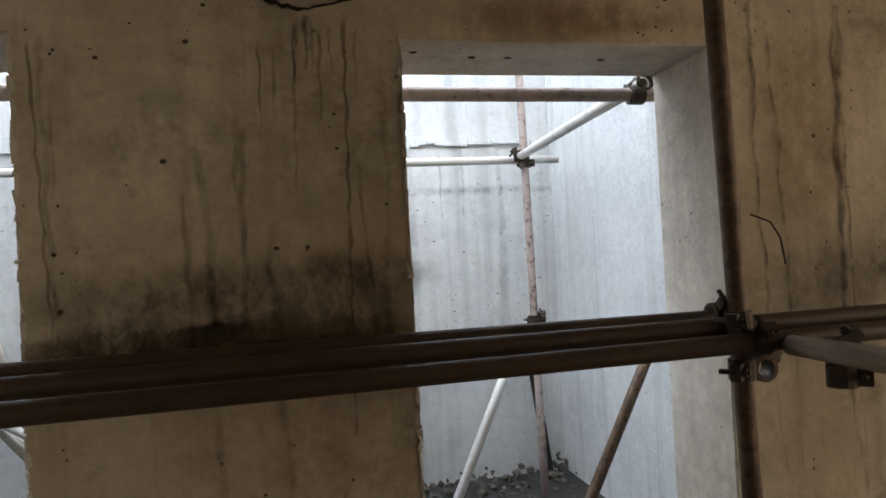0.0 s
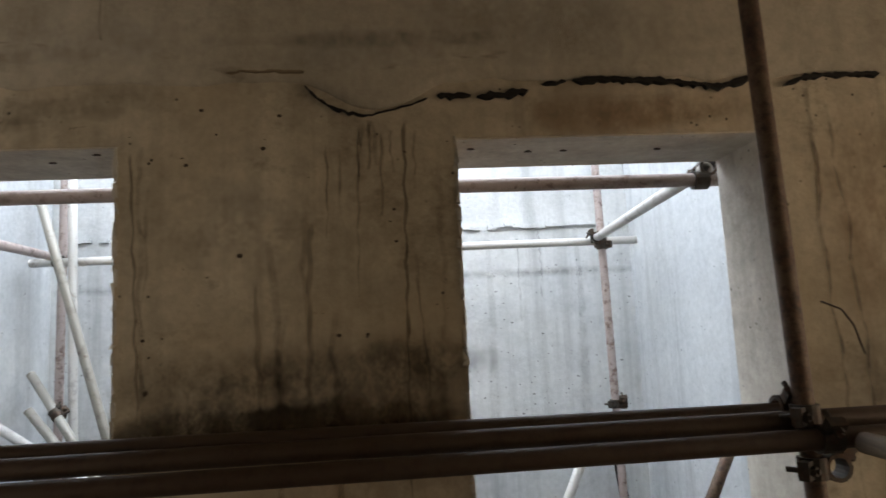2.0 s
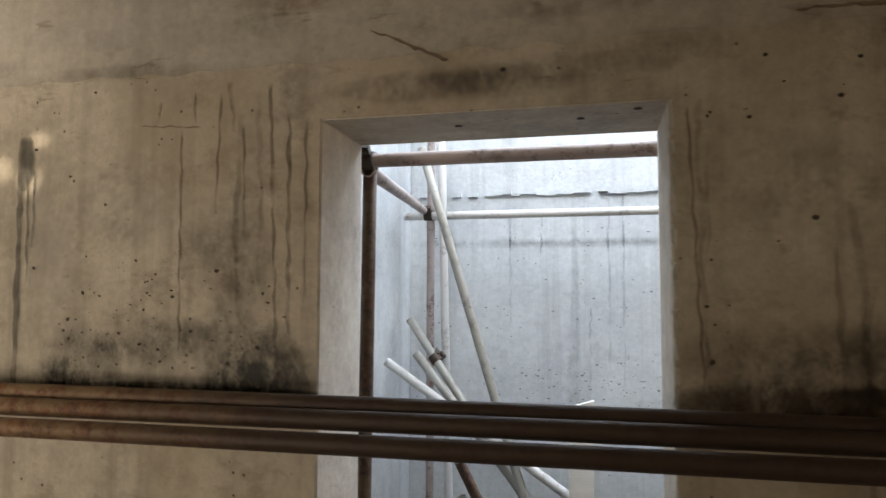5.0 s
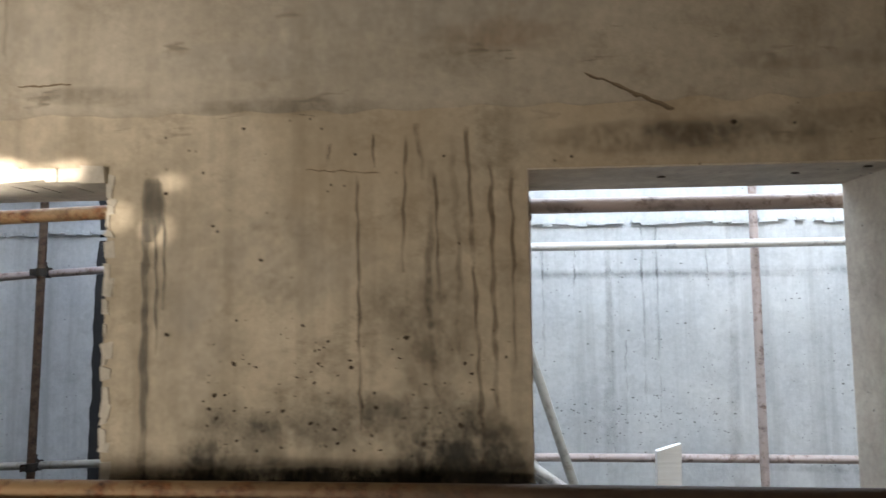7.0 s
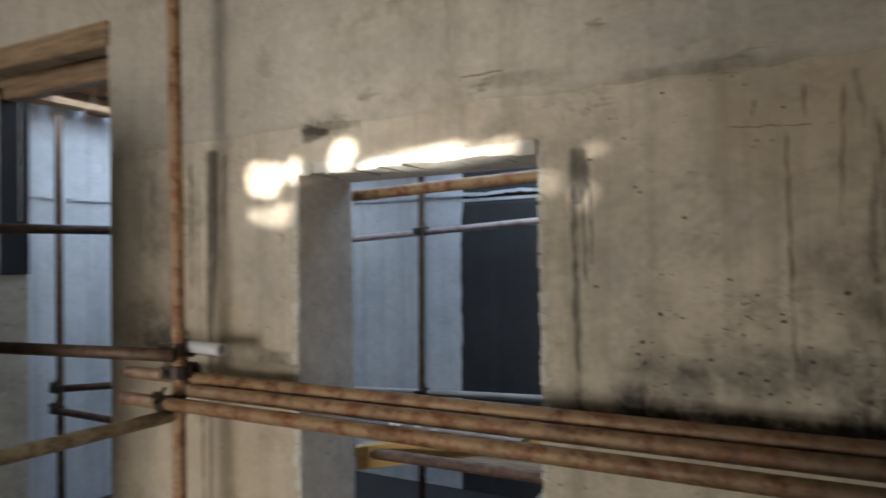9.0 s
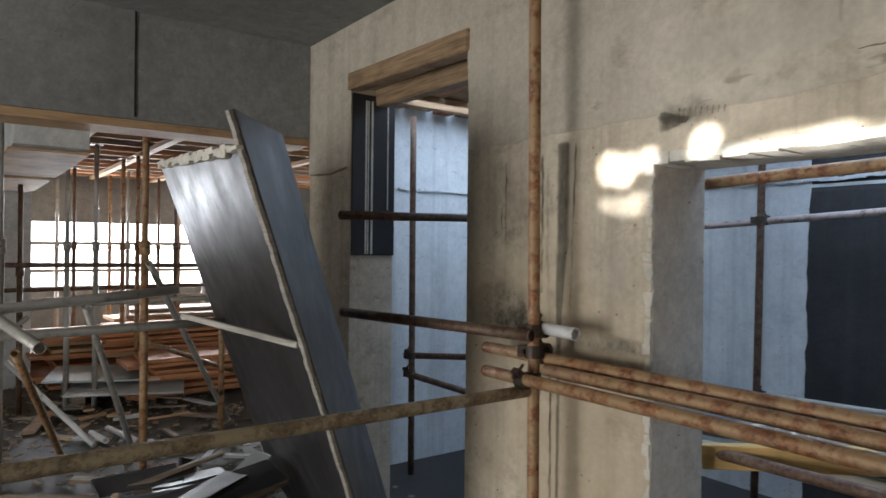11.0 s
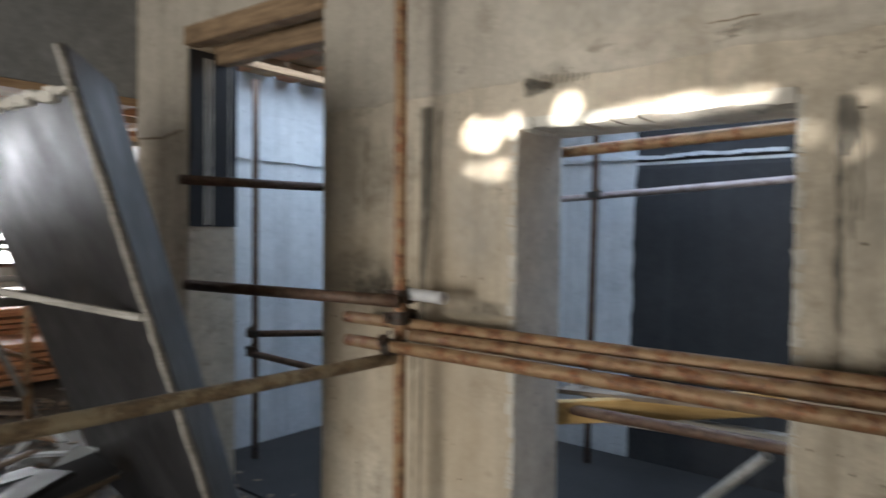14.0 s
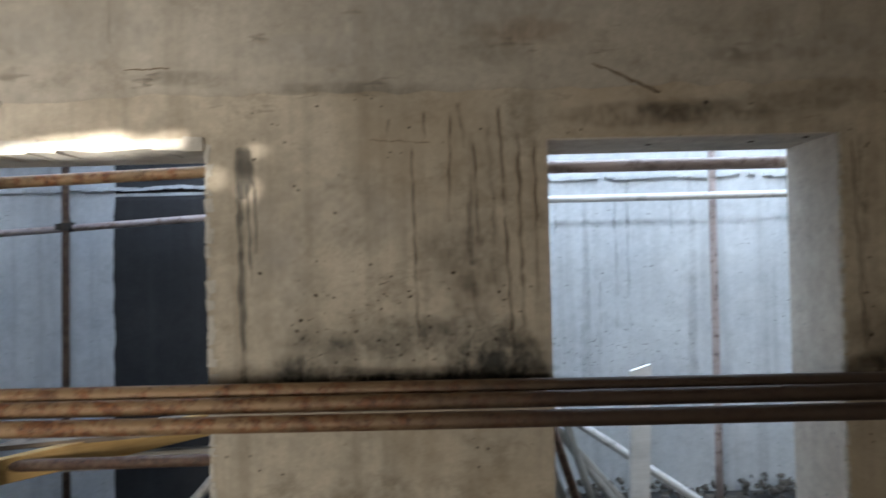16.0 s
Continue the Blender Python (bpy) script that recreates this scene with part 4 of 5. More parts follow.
for p, a, c, o in (((-4.045, 1.47, 1.42), (0, 0, 1), (1, 0, 0), (0, 0.048, 0.0)), ((-4.043, 1.47, 1.335), (0, 0, 1), (1, 0, 0), (0, 0.055, 0)), ((-4.042, 1.47, 1.226), (0, 0, 1), (1, 0, 0), (0, -0.052, 0)),
                   ((1.058, 1.43, 1.30), (0, 0, 1), (1, 0, 0), (-0.01, 0.06, 0.01)), ((1.059, 1.43, 1.25), (0, 0, 1), (1, 0, 0), (0.02, -0.04, 0)), ((1.061, 1.43, 1.18), (0, 0, 1), (0, 1, 0), (0.05, 0, 0)),
                   ((1.20, 1.28, 1.235), (-0.3, -0.9, 0.1), (0, 0, 1), (0.01, 0, -0.06))):
    coupler(p, a, c, o)

# ---------------- scaffold in the light shaft ----------------
SH = "scaffold tubes in the light shaft"
for a, c, mt, lb in (((-1.95, 2.10, 2.03), (1.60, 2.10, 2.022), PINK, "faded red scaffold ledger behind the openings"),
                     ((-1.95, 3.88, 2.06), (1.62, 3.86, 2.055), WHITET, "pale scaffold ledger before the outer wall"),
                     ((1.40, 3.83, 0), (1.385, 3.83, 3.2), PINK, "faded red upright scaffold tube"),
                     ((-0.165, 3.95, 0), (-0.145, 3.95, 3.3), PINK, "faded red upright scaffold tube"),
                     ((-1.80, 3.92, 0), (-1.79, 3.92, 3.3), PINK, "faded red upright scaffold tube"),
                     ((-1.585, 2.11, 0), (-1.565, 2.11, 2.06), DARKRUST, "dark upright scaffold tube beside the opening"),
                     ((1.205, 2.08, 2.055), (1.37, 3.95, 2.075), WHITET, "pale scaffold transom across the shaft"),
                     ((-1.56, 2.08, 2.00), (-1.85, 4.0, 2.09), PINK, "faded scaffold transom across the shaft"),
                     ((-1.95, 4.0, 0.84), (1.6, 3.98, 0.83), PINK, "faded low scaffold ledger before the outer wall"),
                     ((0.58, 3.2, 0.0), (1.06, 3.2, 1.02), WHITET, "pale leaning scaffold tube"),
                     ((0.925, 2.6, 0.0), (1.53, 2.6, 1.17), DARKRUST, "dark leaning scaffold tube"),
                     ((-4.48, 3.95, 0), (-4.45, 3.95, 3.3), DARKRUST, "dark upright scaffold tube"),
                     ((-6.3, 4.02, 1.86), (-2.4, 4.0, 2.06), PINK, "dull red scaffold ledger before the black coat"),
                     ((-6.3, 4.0, 0.70), (-2.4, 4.0, 0.86), GREYT, "dull scaffold ledger before the black coat"),
                     ((-4.5, 2.16, 2.003), (-2.35, 2.16, 2.07), RUST, "rusty scaffold tube close behind the opening"),
                     ((-4.42, 2.12, 0), (-4.42, 2.12, 2.4), DARKRUST, "dark upright scaffold tube"),
                     ((-2.42, 2.12, 0), (-2.42, 2.12, 2.4), DARKRUST, "dark upright scaffold tube"),
                     ((-2.95, 2.55, 0.76), (-3.6, 2.85, 0.06), GREYT, "grey leaning scaffold tube"),
                     ((-6.35, 2.42, 0), (-6.36, 2.42, 2.75), DARKRUST, "dark upright scaffold tube"),
                     ((-6.36, 2.44, 0.92), (-5.2, 3.4, 0.95), DARKRUST, "dark low scaffold tube"),
                     ((-6.38, 2.40, 0.78), (-5.3, 2.7, 0.66), DARKRUST, "dark low scaffold tube"),
                     ((-1.76, 3.56, 2.40), (-1.026, 3.43, 0.0), GREYT, "pale leaning scaffold tube"),
                     ((-1.71, 3.84, 2.6), (-1.66, 3.84, 0.0), WHITET, "pale upright scaffold tube"),
                     ((-1.89, 3.80, 1.43), (-0.78, 3.32, 0.0), GREYT, "splashed leaning scaffold tube"),
                     ((-1.94, 3.50, 1.21), (-0.18, 3.40, 0.05), WHITET, "pale leaning scaffold tube"),
                     ((-1.80, 3.60, 1.25), (-0.72, 3.40, 0.02), GREYT, "grey leaning scaffold tube"),
                     ((-1.41, 2.9, 0.85), (-1.12, 3.3, 0.02), DARKRUST, "dark leaning scaffold tube"),
                     ((-1.42, 3.0, 0.66), (-1.2, 3.3, 0.02), GREYT, "grey leaning scaffold tube")):
    tube(a, c, mt, lb, group=SH)
for p, a, c, o in (((1.39, 3.83, 2.05), (0, 0, 1), (1, 0, 0), (0, 0.05, 0)), ((1.35, 3.80, 2.075), (0.1, 1, 0), (0, 0, 1), (0.03, 0, -0.05)), ((1.19, 2.10, 2.022), (1, 0, 0), (0.1, 1, 0), (0.03, 0, 0.045)),
                   ((-1.57, 2.11, 2.03), (0, 0, 1), (1, 0, 0), (0.0, -0.02, 0.0)), ((-1.80, 3.92, 2.06), (0, 0, 1), (1, 0, 0), (0, -0.045, 0)), ((1.395, 3.83, 1.085), (0, 0, 1), (1, 0, 0), (0.04, 0.0, 0)),
                   ((-4.46, 3.95, 1.955), (0, 0, 1), (1, 0, 0), (0, 0.055, 0)), ((-4.47, 3.95, 0.775), (0, 0, 1), (1, 0, 0), (0, 0.05, 0)),
                   ((-6.355, 2.42, 0.92), (0, 0, 1), (0.8, 0.6, 0), (-0.04, 0, 0)), ((-6.355, 2.42, 0.78), (0, 0, 1), (0.8, 0.2, 0), (-0.04, 0, 0)), ((-1.72, 3.73, 1.21), (0.6, -0.2, -0.7), (1, 0, 0), (0, 0.04, 0))):
    coupler(p, a, c, o)


def plank(name, a, c, w, t, mat, label, category="plank", roll=0.0, wobble=0.003, group=""):
    """A sawn board from a to c, w wide and t thick, with soft arrises."""
    a, c = Vector(a), Vector(c)
    L, d = (c - a).length, (c - a).normalized()
    side = Vector((1, 0, 0)) if abs(d.z) > 0.9 else d.cross(Vector((0, 0, 1))).normalized()
    up = d.cross(side).normalized()
    side = up.cross(d)
    m = Matrix((side, up, d)).transposed().to_4x4()
    m.translation = a
    bm = bmesh.new()
    add_box(bm, -w / 2, w / 2, -t / 2, t / 2, 0, L)
    bmesh.ops.bevel(bm, geom=bm.edges[:], offset=min(w, t) * 0.08, segments=1, affect="EDGES")
    rnd = random.Random(int(abs(a[0] * 100 + a[1] * 37 + L * 11)))
    for v in bm.verts:
        v.co += Vector((rnd.uniform(-wobble, wobble), rnd.uniform(-wobble, wobble), 0))
    bmesh.ops.transform(bm, matrix=m @ pose(0, 0, 0, 0, 0, roll), verts=bm.verts)
    return tagged(mesh_ob(name, bm, mat), label, category, group)


upright = plank("timber_plank", (-0.905, 3.2, 0.0), (-0.885, 3.15, 1.085), 0.11, 0.03, PALEWOOD, "upright plank in the light shaft, its sky-lit whiteness in the colour", roll=4)
for v in upright.data.vertices:
    if v.co.z > 1.0:
        v.co.z += 0.3 * (v.co.x + 0.895) - 0.01
plank("timber_plank", (-3.72, 2.14, 0.885), (-2.62, 2.72, 1.02), 0.05, 0.10, YELLOW, "fresh yellow timber laid across the opening", wobble=0.0005)
plank("timber_plank", (-3.95, 2.5, 0.80), (-2.4, 2.5, 0.86), 0.05, 0.07, GREYWOOD, "pale weathered timber rail behind the opening")
# platform board with rubble on it
plank("platform_board", (-3.8, 2.42, 0.945), (-3.0, 2.42, 1.0), 0.30, 0.02, OLDWOOD, "splintered board carrying mortar crumbs", "board", roll=0)
tube((-4.5, 2.17, 0.89), (-2.35, 2.17, 0.92), DARKRUST, "dark scaffold tube carrying the boards", group=SH)

bm = bmesh.new()
rnd = random.Random(8)
for i in range(34):
    c = Vector((rnd.uniform(-3.7, -3.1), rnd.uniform(2.30, 2.54), 0.972 + rnd.uniform(0, 0.012)))
    bmesh.ops.create_icosphere(bm, subdivisions=1, radius=rnd.uniform(0.006, 0.022), matrix=Matrix.Translation(c) @ Matrix.Diagonal((1, 1, 0.6, 1)))
for v in bm.verts:
    v.co += Vector((rnd.uniform(-0.004, 0.004), rnd.uniform(-0.004, 0.004), rnd.uniform(-0.003, 0.003)))
tagged(mesh_ob("mortar_crumbs", bm, CHIP), "crumbs of grey mortar lying on a board", "rubble", kind="stuff")

# green hose end on the shaft floor
bm = bmesh.new()
for k in range(3):
    for i in range(24):
        t0, t1 = 2 * math.pi * i / 24, 2 * math.pi * (i + 1) / 24
        R = 0.15 - 0.008 * k
        cyl(bm, (R * math.cos(t0), R * math.sin(t0), 0.02 + 0.03 * k), (R * math.cos(t1), R * math.sin(t1), 0.02 + 0.03 * k), 0.016, 8)
bmesh.ops.transform(bm, matrix=Matrix.Translation((-3.12, 2.9, 0.2)), verts=bm.verts)
tagged(mesh_ob("hose_coil", bm, GREEN), "coil of bright green plastic hose on a block", "hose")
box("concrete_block", -3.3, -2.9, 2.75, 3.05, 0, 0.2, SHAFT, bevel=0.01)
tagged(bpy.data.objects["concrete_block"], "rough grey concrete block on the shaft floor", "block")

# debris heap along the foot of the shaft's outer wall
bm = bmesh.new()
rnd = random.Random(11)
for i in range(700):
    x, f = rnd.uniform(-2.0, 1.7), rnd.random() ** 2
    c = Vector((x, 4.22 - 0.55 * f, 0.11 * (1 - f) * rnd.random() * (1 + 0.6 * noise.noise((x * 2, 0, 0)))))
    bmesh.ops.create_icosphere(bm, subdivisions=1, radius=rnd.uniform(0.008, 0.035), matrix=Matrix.Translation(c) @ pose(0, 0, 0, rnd.uniform(0, 90), rnd.uniform(0, 90), 0) @ Matrix.Diagonal((1, 0.7, 0.6, 1)))
for v in bm.verts:
    v.co += Vector((rnd.uniform(-0.007, 0.007), rnd.uniform(-0.007, 0.007), rnd.uniform(-0.005, 0.005)))
tagged(mesh_ob("rubble", bm, FLOOR), "dark mortar rubble along the foot of the wall", "rubble", kind="stuff")
plank("timber_plank", (1.55, 4.1, 0.0), (1.50, 4.2, 0.72), 0.05, 0.03, HOLLOW, "dark scrap of timber leaning in the shaft corner")

# ---------------- the tall opening with its timber head ----------------
plank("timber_lintel", (-6.03, 1.725, 2.83), (-4.76, 1.725, 2.80), 0.10, 0.115, DIRTYWOOD, "rough timber lintel over the tall opening", "lintel", wobble=0.006)
plank("timber_lintel", (-6.02, 1.93, 2.76), (-4.77, 1.93, 2.74), 0.10, 0.13, DIRTYWOOD, "second timber lintel over the tall opening", "lintel", wobble=0.004)
for i in range(9):
    y = 2.12 + 0.24 * i
    plank("deck_board", (-6.6, y, 2.86 + 0.004 * (i % 3)), (-4.3 - 0.05 * (i % 2), y + 0.03, 2.86), 0.16 + 0.03 * (i % 3), 0.03, ORANGE if i % 2 else DIRTYWOOD, "rough deck board covering the light shaft", "board", group="deck boards", roll=0)
for x in (-6.1, -5.4, -4.7):
    plank("deck_joist", (x, 2.06, 2.80), (x, 4.2, 2.80), 0.05, 0.09, WOOD, "timber joist under the deck boards", "joist", group="deck joists")
box("jamb_sheet", -6.018, -6.002, 1.704, 2.03, 1.69, 2.76, FILM, bevel=0.003)
tagged(bpy.data.objects["jamb_sheet"], "black film-faced plywood sheet on the jamb with pale runs", "plywood sheet")
for i, y in enumerate((1.80, 1.82, 1.845, 1.97)):
    bm = bmesh.new()
    rnd = random.Random(i)
    add_box(bm, -6.002, -5.9995, y, y + rnd.uniform(0.006, 0.014), 1.70 if i < 3 else 2.0, 2.72)
    mesh_ob("pale_run", bm, CHIP, bpy.data.objects["jamb_sheet"], "pale run of cement milk")
box("jamb_sheet", -4.80, -4.785, 1.72, 2.06, 1.75, 2.72, FILM, bevel=0.003)
tagged(bpy.data.objects["jamb_sheet.001"], "black film-faced plywood sheet on the jamb", "plywood sheet")

# ---------------- leaning corner form ----------------
form = new("corner_form")
ET, EB = Vector((-4.30, 0.325, 2.195)), Vector((-4.70, 1.226, 0.0))
U, V = Vector((-0.80, 0.50, 0.075)), Vector((-1.80, 0.17, 0.13))


def sheet(name, a, c, u, t, mat, parent, label=""):
    """A board spanned by the edge a-c and the width u, t thick."""
    n = (c - a).cross(u).normalized() * t
    bm = bmesh.new()
    vs = [bm.verts.new(p) for p in (a, c, c + u, a + u, a + n, c + n, c + u + n, a + u + n)]
    for f in ((0, 1, 2, 3), (7, 6, 5, 4), (0, 4, 5, 1), (1, 5, 6, 2), (2, 6, 7, 3), (3, 7, 4, 0)):
        bm.faces.new([vs[i] for i in f])
    bmesh.ops.bevel(bm, geom=bm.edges[:], offset=t * 0.12, segments=1, affect="EDGES")
    return part(name, bm, mat, parent, label)


sheet("side_board", ET, EB, U, 0.018, FILM_PALE, form, "dark film-faced board seen along its edge")
D = (EB - ET).normalized()
FT = ET + D * 0.13
sheet("face_board", FT + Vector((-0.03, 0.0, 0)), EB + Vector((-0.03, 0.0, 0)), V, 0.018, FILM, form, "large dark glossy film-faced board")
for a, c, w in ((ET, EB, 0.035),):
    m, L = along(a, c)
    bm = bmesh.new()
    rnd = random.Random(3)
    n = 60
    for i in range(n):
        z = L * i / n
        add_box(bm, -0.007 - rnd.random() * 0.004, 0.007 + rnd.random() * 0.004, -0.009 - rnd.random() * 0.004, 0.009, z, z + L / n)
    bmesh.ops.transform(bm, matrix=m, verts=bm.verts)
    part("edge_batten", bm, GREYWOOD, form, "pale splintered edge of the form")
bm = bmesh.new()
rnd = random.Random(4)
for i in range(34):
    f = i / 34
    p = FT + V * f + Vector((0, -0.015, 0.0))
    add_box(bm, p.x - 0.03, p.x + 0.03, p.y - 0.012, p.y + 0.012, p.z - rnd.uniform(0.0, 0.035), p.z + rnd.uniform(0.002, 0.02))
part("crumbled_edge", bm, CHIP, form, "cement crust along the top edge")
m, L = along((-4.47, 0.655, 1.37), (-5.12, 0.40, 1.44))
bm = bmesh.new()
add_box(bm, -0.011, 0.011, -0.013, 0.013, 0, L)
bmesh.ops.bevel(bm, geom=bm.edges[:], offset=0.004, segments=1, affect="EDGES")
bmesh.ops.transform(bm, matrix=m, verts=bm.verts)
part("cross_batten", bm, GREYWOOD, form, "pale timber batten nailed across the board")
tagged(form, "leaning corner form of dark film-faced plywood boards", "formwork")

# ---------------- the propped hall ----------------
HP = "steel props in the hall"


def prop(x, y, top=2.80, mat=GREYT, lean=(0, 0)):
    """Adjustable steel prop: foot plate, outer tube, collar with handle, inner tube, head plate."""
    e = new("steel_prop")
    e.matrix_world = Matrix.Translation((x, y, 0.0))
    k = Vector((lean[0], lean[1], top))
    for nm, a, c, r in (("outer_tube", 0.0, 0.62, 0.028), ("inner_tube", 0.60, 1.0, 0.022), ("collar", 0.60, 0.635, 0.038)):
        bm = bmesh.new()
        cyl(bm, k * a, k * c, r, 14)
        part(nm, bm, mat, e, smooth=True)
    for nm, z in (("foot_plate", 0.004), ("head_plate", 1.0)):
        bm = bmesh.new()
        p = k * z
        add_box(bm, p.x - 0.06, p.x + 0.06, p.y - 0.06, p.y + 0.06, p.z - 0.004, p.z + 0.004)
        part(nm, bm, mat, e)
    bm = bmesh.new()
    cyl(bm, k * 0.615 + Vector((-0.07, 0, 0)), k * 0.615 + Vector((0.09, 0, 0.01)), 0.007, 8)
    part("pin_handle", bm, CLAMP, e)
    return tagged(e, "dusty steel prop holding up the deck", "prop", HP)


for i, (x, y) in enumerate(((-7.3, -0.17), (-7.05, 0.66), (-10.05, 0.13), (-10.09, 0.55), (-11.03, 1.26), (-9.73, -0.2), (-9.95, 0.80), (-10.6, 1.34), (-12.5, 0.92), (-12.5, 1.6), (-12.5, 2.3), (-11.5, 2.0),
                            (-13.3, 0.8), (-13.3, 1.5), (-13.3, 2.2), (-13.3, 2.9), (-11.8, -1.0), (-9.0, -1.0), (-12.6, -1.4), (-8.3, 1.6), (-13.4, -0.5), (-9.6, 2.4), (-11.2, 3.0))):
    prop(x, y, 2.79 if abs(y - 0.09) > 0.22 else 2.36, (GREYT, RUST, DARKRUST)[i % 3])
for i in range(15):
    x = -14.2 + 0.5 * i
    plank("deck_joist", (x, 0.31, 2.89), (x + random.uniform(-0.05, 0.05), 6.3, 2.89), 0.05, 0.10, (WOOD, ORANGE, OLDWOOD)[i % 3], "timber joist under the formwork deck", "joist", group="hall joists")
    plank("deck_joist", (x, -5.1, 2.89), (x, -0.13, 2.89), 0.05, 0.10, (OLDWOOD, WOOD)[i % 2], "timber joist under the formwork deck", "joist", group="hall joists")
for y in (0.62, 1.4, 2.3, 3.2, -1.0, -2.2):
    plank("deck_bearer", (-14.3, y, 2.82), (-7.0, y, 2.82), 0.09, 0.05, WOOD, "timber bearer carried by props", "bearer", group="hall bearers")
for x0, x1 in ((-9.0, -7.1), (-11.0, -9.3)):
    plank("form_sheet", (x0, 0.09, 2.345), (x1, 0.09, 2.345), 0.46, 0.018, WOOD, "plywood form sheet under the hall beam", "form sheet", roll=0)
HT = "scaffold tubes in the hall"
for a, c, mt in (((-6.0, -1.4, 1.28), (-6.0, 0.95, 1.305), GREYT), ((-5.6, -1.2, 1.37), (-6.05, 0.62, 1.49), WHITET), ((-5.845, -0.285, 1.432), (-5.15, -0.13, 1.335), GREYT),
                 ((-6.6, -0.12, 1.12), (-8.0, 0.31, 0.0), RUST), ((-7.2, 0.32, 1.32), (-8.0, 0.80, 0.0), GREYT), ((-7.0, 0.68, 1.62), (-8.6, 1.77, 0.02), GREYT),
                 ((-8.2, 0.95, 0.9), (-10.4, 2.75, 0.03), RUST), ((-9.5, -1.5, 1.55), (-9.6, 3.5, 1.50), DARKRUST), ((-11.0, -2, 1.2), (-11.1, 4, 1.25), DARKRUST), ((-13.25, -2, 1.35), (-13.25, 5, 1.33), GREYT), ((-13.25, -2, 1.75), (-13.25, 5, 1.78), GREYT),
                 ((-12.0, -2, 1.05), (-12.0, 5, 1.02), GREYT), ((-9.2, -2.5, 1.15), (-8.8, 1.8, 1.22), GREYT), ((-8.8, 0.60, 0.05), (-8.2, 0.62, 0.12), WHITET), ((-8.9, 0.75, 0.05), (-8.1, 0.85, 0.10), WHITET),
                 ((-9.6, 0.0, 0.62), (-8.45, 0.57, 0.03), WHITET), ((-6.04, -1.25, 0), (-6.04, -1.25, 2.45), GREYT), ((-5.64, -1.17, 0), (-5.64, -1.17, 2.45), GREYT), ((-10.5, -0.9, 0.0), (-10.0, 0.2, 1.0), GREYT), ((-7.1, 0.2, 0.06), (-6.2, 0.55, 0.10), GREYT), ((-6.6, 0.15, 0.05), (-6.0, 0.25, 0.06), WHITET), ((-7.6, -0.5, 0.06), (-6.7, 0.4, 0.15), OLDWOOD)):
    tube(a, c, mt, "dusty scaffold tube in the hall", group=HT)
# stacks of reddish boards
for s, (x, y, n, mt) in enumerate(((-11.6, 1.3, 11, ORANGE), (-11.2, 2.0, 12, ORANGE), (-12.6, 0.6, 9, ORANGE), (-10.3, 2.1, 8, ORANGE), (-12.9, 2.4, 13, OLDWOOD))):
    rnd = random.Random(s)
    for i in range(n):
        z = 0.03 + i * 0.062
        dx = rnd.uniform(-0.12, 0.12)
        plank("stacked_board", (x + dx, y - 0.9 + rnd.uniform(-0.2, 0.2), z), (x + dx + rnd.uniform(-0.15, 0.15), y + 1.0 + rnd.uniform(-0.2, 0.3), z + rnd.uniform(0, 0.02)), rnd.uniform(0.5, 0.75), 0.045, mt if rnd.random() < 0.8 else WOOD,
              "reddish timber board in a loose stack", "board", group="stacked boards", roll=0)
for x, y, z, r in ((-10.6, 0.95, 0.30, 8), (-10.2, 1.1, 0.22, 20)):
    plank("wall_board", (x, y - 0.5, z), (x + 0.3, y + 0.6, z - 0.03), 0.9, 0.02, GREYBOARD, "pale grey form panel lying on timber", "panel", roll=0 + r * 0.1)
box("timber_bearer", -10.9, -10.0, 0.6, 0.72, 0, 0.2, OLDWOOD)
tagged(bpy.data.objects["timber_bearer"], "old timber bearer under the panels", "timber")
# heap of torn plasterboard and offcuts at the foot of the leaning form
rnd = random.Random(21)
for i in range(16):
    x, y = rnd.uniform(-6.5, -5.2), rnd.uniform(0.35, 0.95)
    z = 0.04 + 0.028 * i
    plank("broken_board", (x, y - 0.3, z), (x + rnd.uniform(-0.3, 0.3), y + rnd.uniform(0.1, 0.45), z + rnd.uniform(-0.02, 0.12)), rnd.uniform(0.10, 0.26), 0.018, rnd.choice((FILM_PALE, FILM_PALE, OLDWOOD, FILM, GREYBOARD)),
          "broken grey board on the rubbish heap", "board", group="broken boards", roll=0 + rnd.uniform(-14, 14), wobble=0.012)
for i in range(46):
    x, y = rnd.uniform(-6.7, -5.0), rnd.uniform(-0.1, 1.0)
    a, l = rnd.uniform(0, math.pi), rnd.uniform(0.12, 0.5)
    z = max(0.02, 0.40 * (1 - abs(x + 5.8) / 0.9)) * rnd.random() + 0.03
    plank("broken_board", (x, y, z), (x + l * math.cos(a), y + l * math.sin(a), z + rnd.uniform(-0.02, 0.16)), rnd.uniform(0.04, 0.2), 0.014, rnd.choice((GREYBOARD, FILM_PALE, OLDWOOD, FILM, OLDWOOD)),
          "broken splinter of board on the rubbish heap", "board", group="broken boards", roll=rnd.uniform(-30, 30), wobble=0.010)
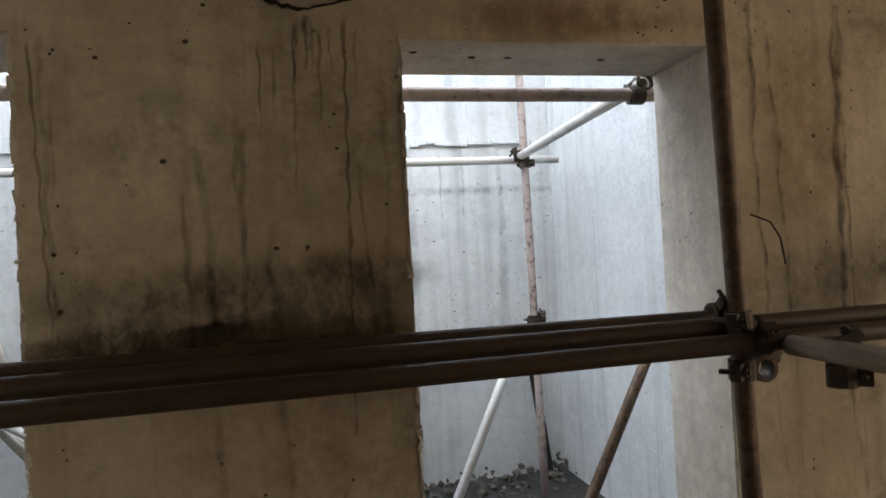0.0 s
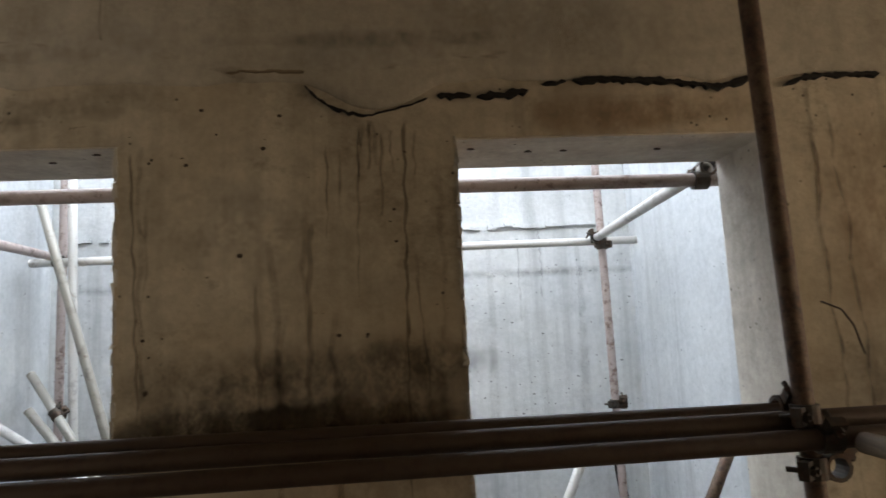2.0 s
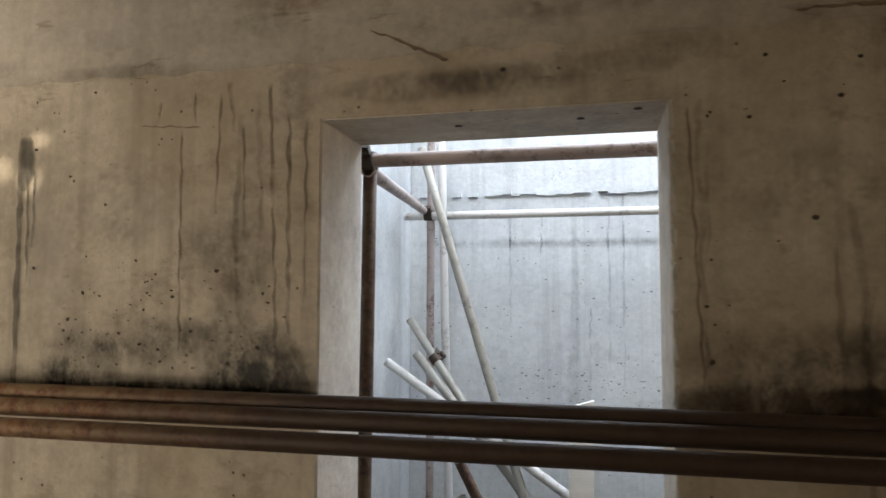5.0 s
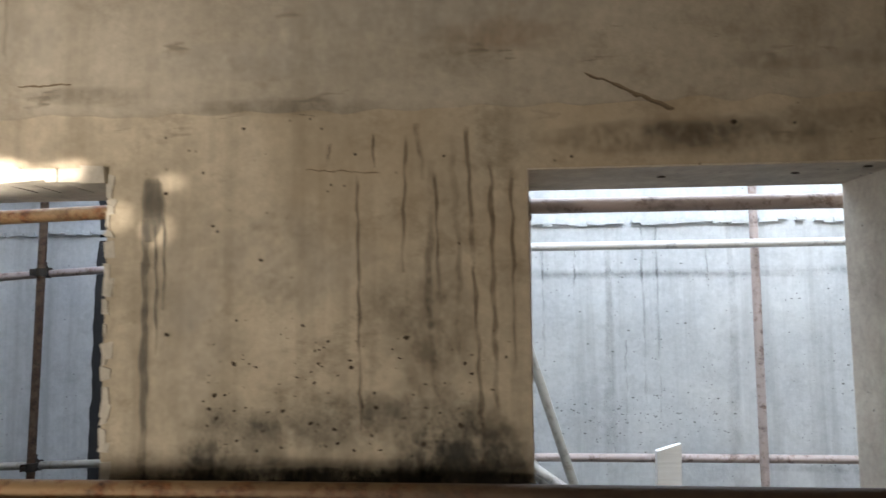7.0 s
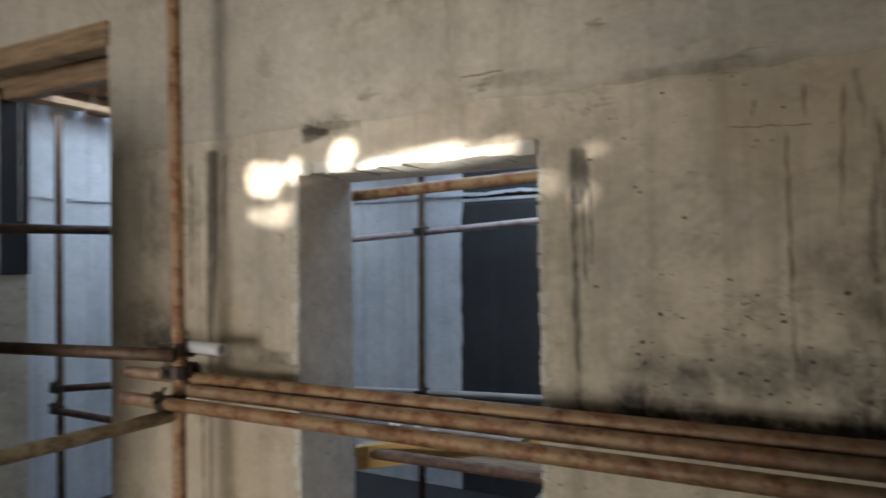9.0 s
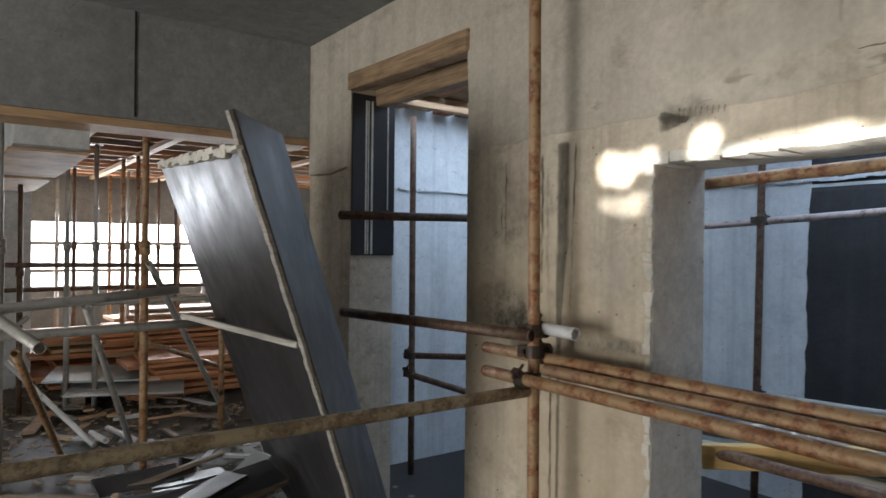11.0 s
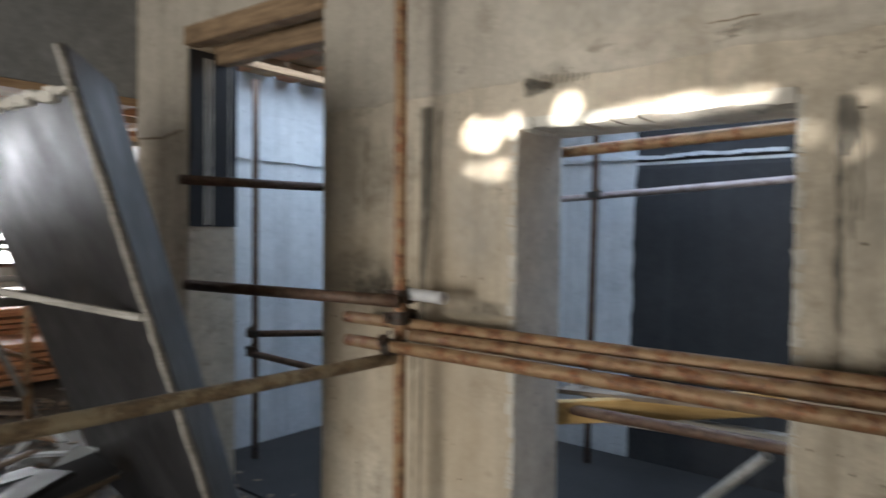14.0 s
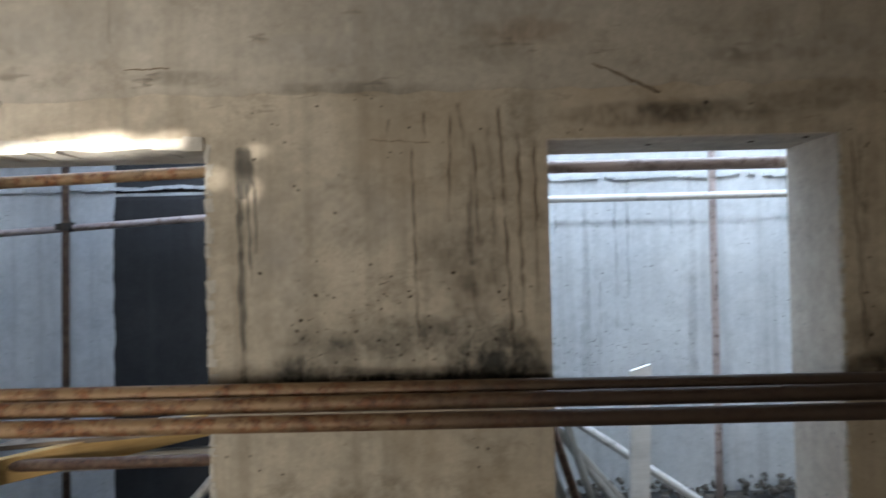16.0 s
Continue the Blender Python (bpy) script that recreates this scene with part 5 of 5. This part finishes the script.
for i in range(60):
    x, y = rnd.uniform(-10.5, -6.2), rnd.uniform(-1.2, 1.9)
    a = rnd.uniform(0, math.pi)
    l = rnd.uniform(0.15, 0.55)
    plank("timber_offcut", (x, y, 0.02 + rnd.random() * 0.04), (x + l * math.cos(a), y + l * math.sin(a), 0.02 + rnd.random() * 0.07), rnd.uniform(0.03, 0.12), rnd.uniform(0.012, 0.03), rnd.choice((OLDWOOD, WOOD, GREYBOARD, OLDWOOD)),
          "timber offcut lying on the dirty floor", "offcut", group="offcuts", roll=0)
bm = bmesh.new()
for i in range(2600):
    c = Vector((rnd.uniform(-12, -5.0), rnd.uniform(-2.2, 2.2), 0.012))
    s = 0.006 + 0.026 * rnd.random() ** 2
    vs = add_box(bm, -s, s, -s * rnd.uniform(0.4, 1), s * 0.7, -0.006, rnd.uniform(0.002, s * 0.5), Matrix.Translation(c) @ pose(0, 0, 0, rnd.uniform(-20, 20), rnd.uniform(-20, 20), rnd.uniform(0, 180)))
tagged(mesh_ob("floor_litter", bm, OLDWOOD), "pale chips of mortar and wood strewn on the floor", "litter", kind="stuff")

# ---------------- propped bay past the wall's east end ----------------
structure(box("east_deck", 2.0, 7.0, 1.3, 9.0, 2.75, 2.9, OLDWOOD), "formwork deck over the eastern bay", "ceiling")
for i in range(12):
    y = 2.1 + 0.5 * i
    plank("deck_joist", (2.05, y, 2.70), (6.9, y, 2.70), 0.06, 0.10, (WOOD, ORANGE, YELLOW)[i % 3], "timber joist under the eastern deck", "joist", group="east joists")
for i in range(5):
    plank("deck_bearer", (2.3 + 0.8 * i, 1.5, 2.60), (2.3 + 0.8 * i, 8.8, 2.60), 0.09, 0.09, WOOD, "timber bearer under the eastern deck", "bearer", group="east bearers")
for x in (2.6, 3.3, 4.0, 4.7):
    for y in (3.2, 4.6, 6.0):
        prop(x, y, 2.55)
for z in (0.5, 1.1, 1.7):
    tube((2.2, 4.645, z), (6.5, 4.65, z), GREYT, "scaffold tube in the eastern bay", group="east tubes")
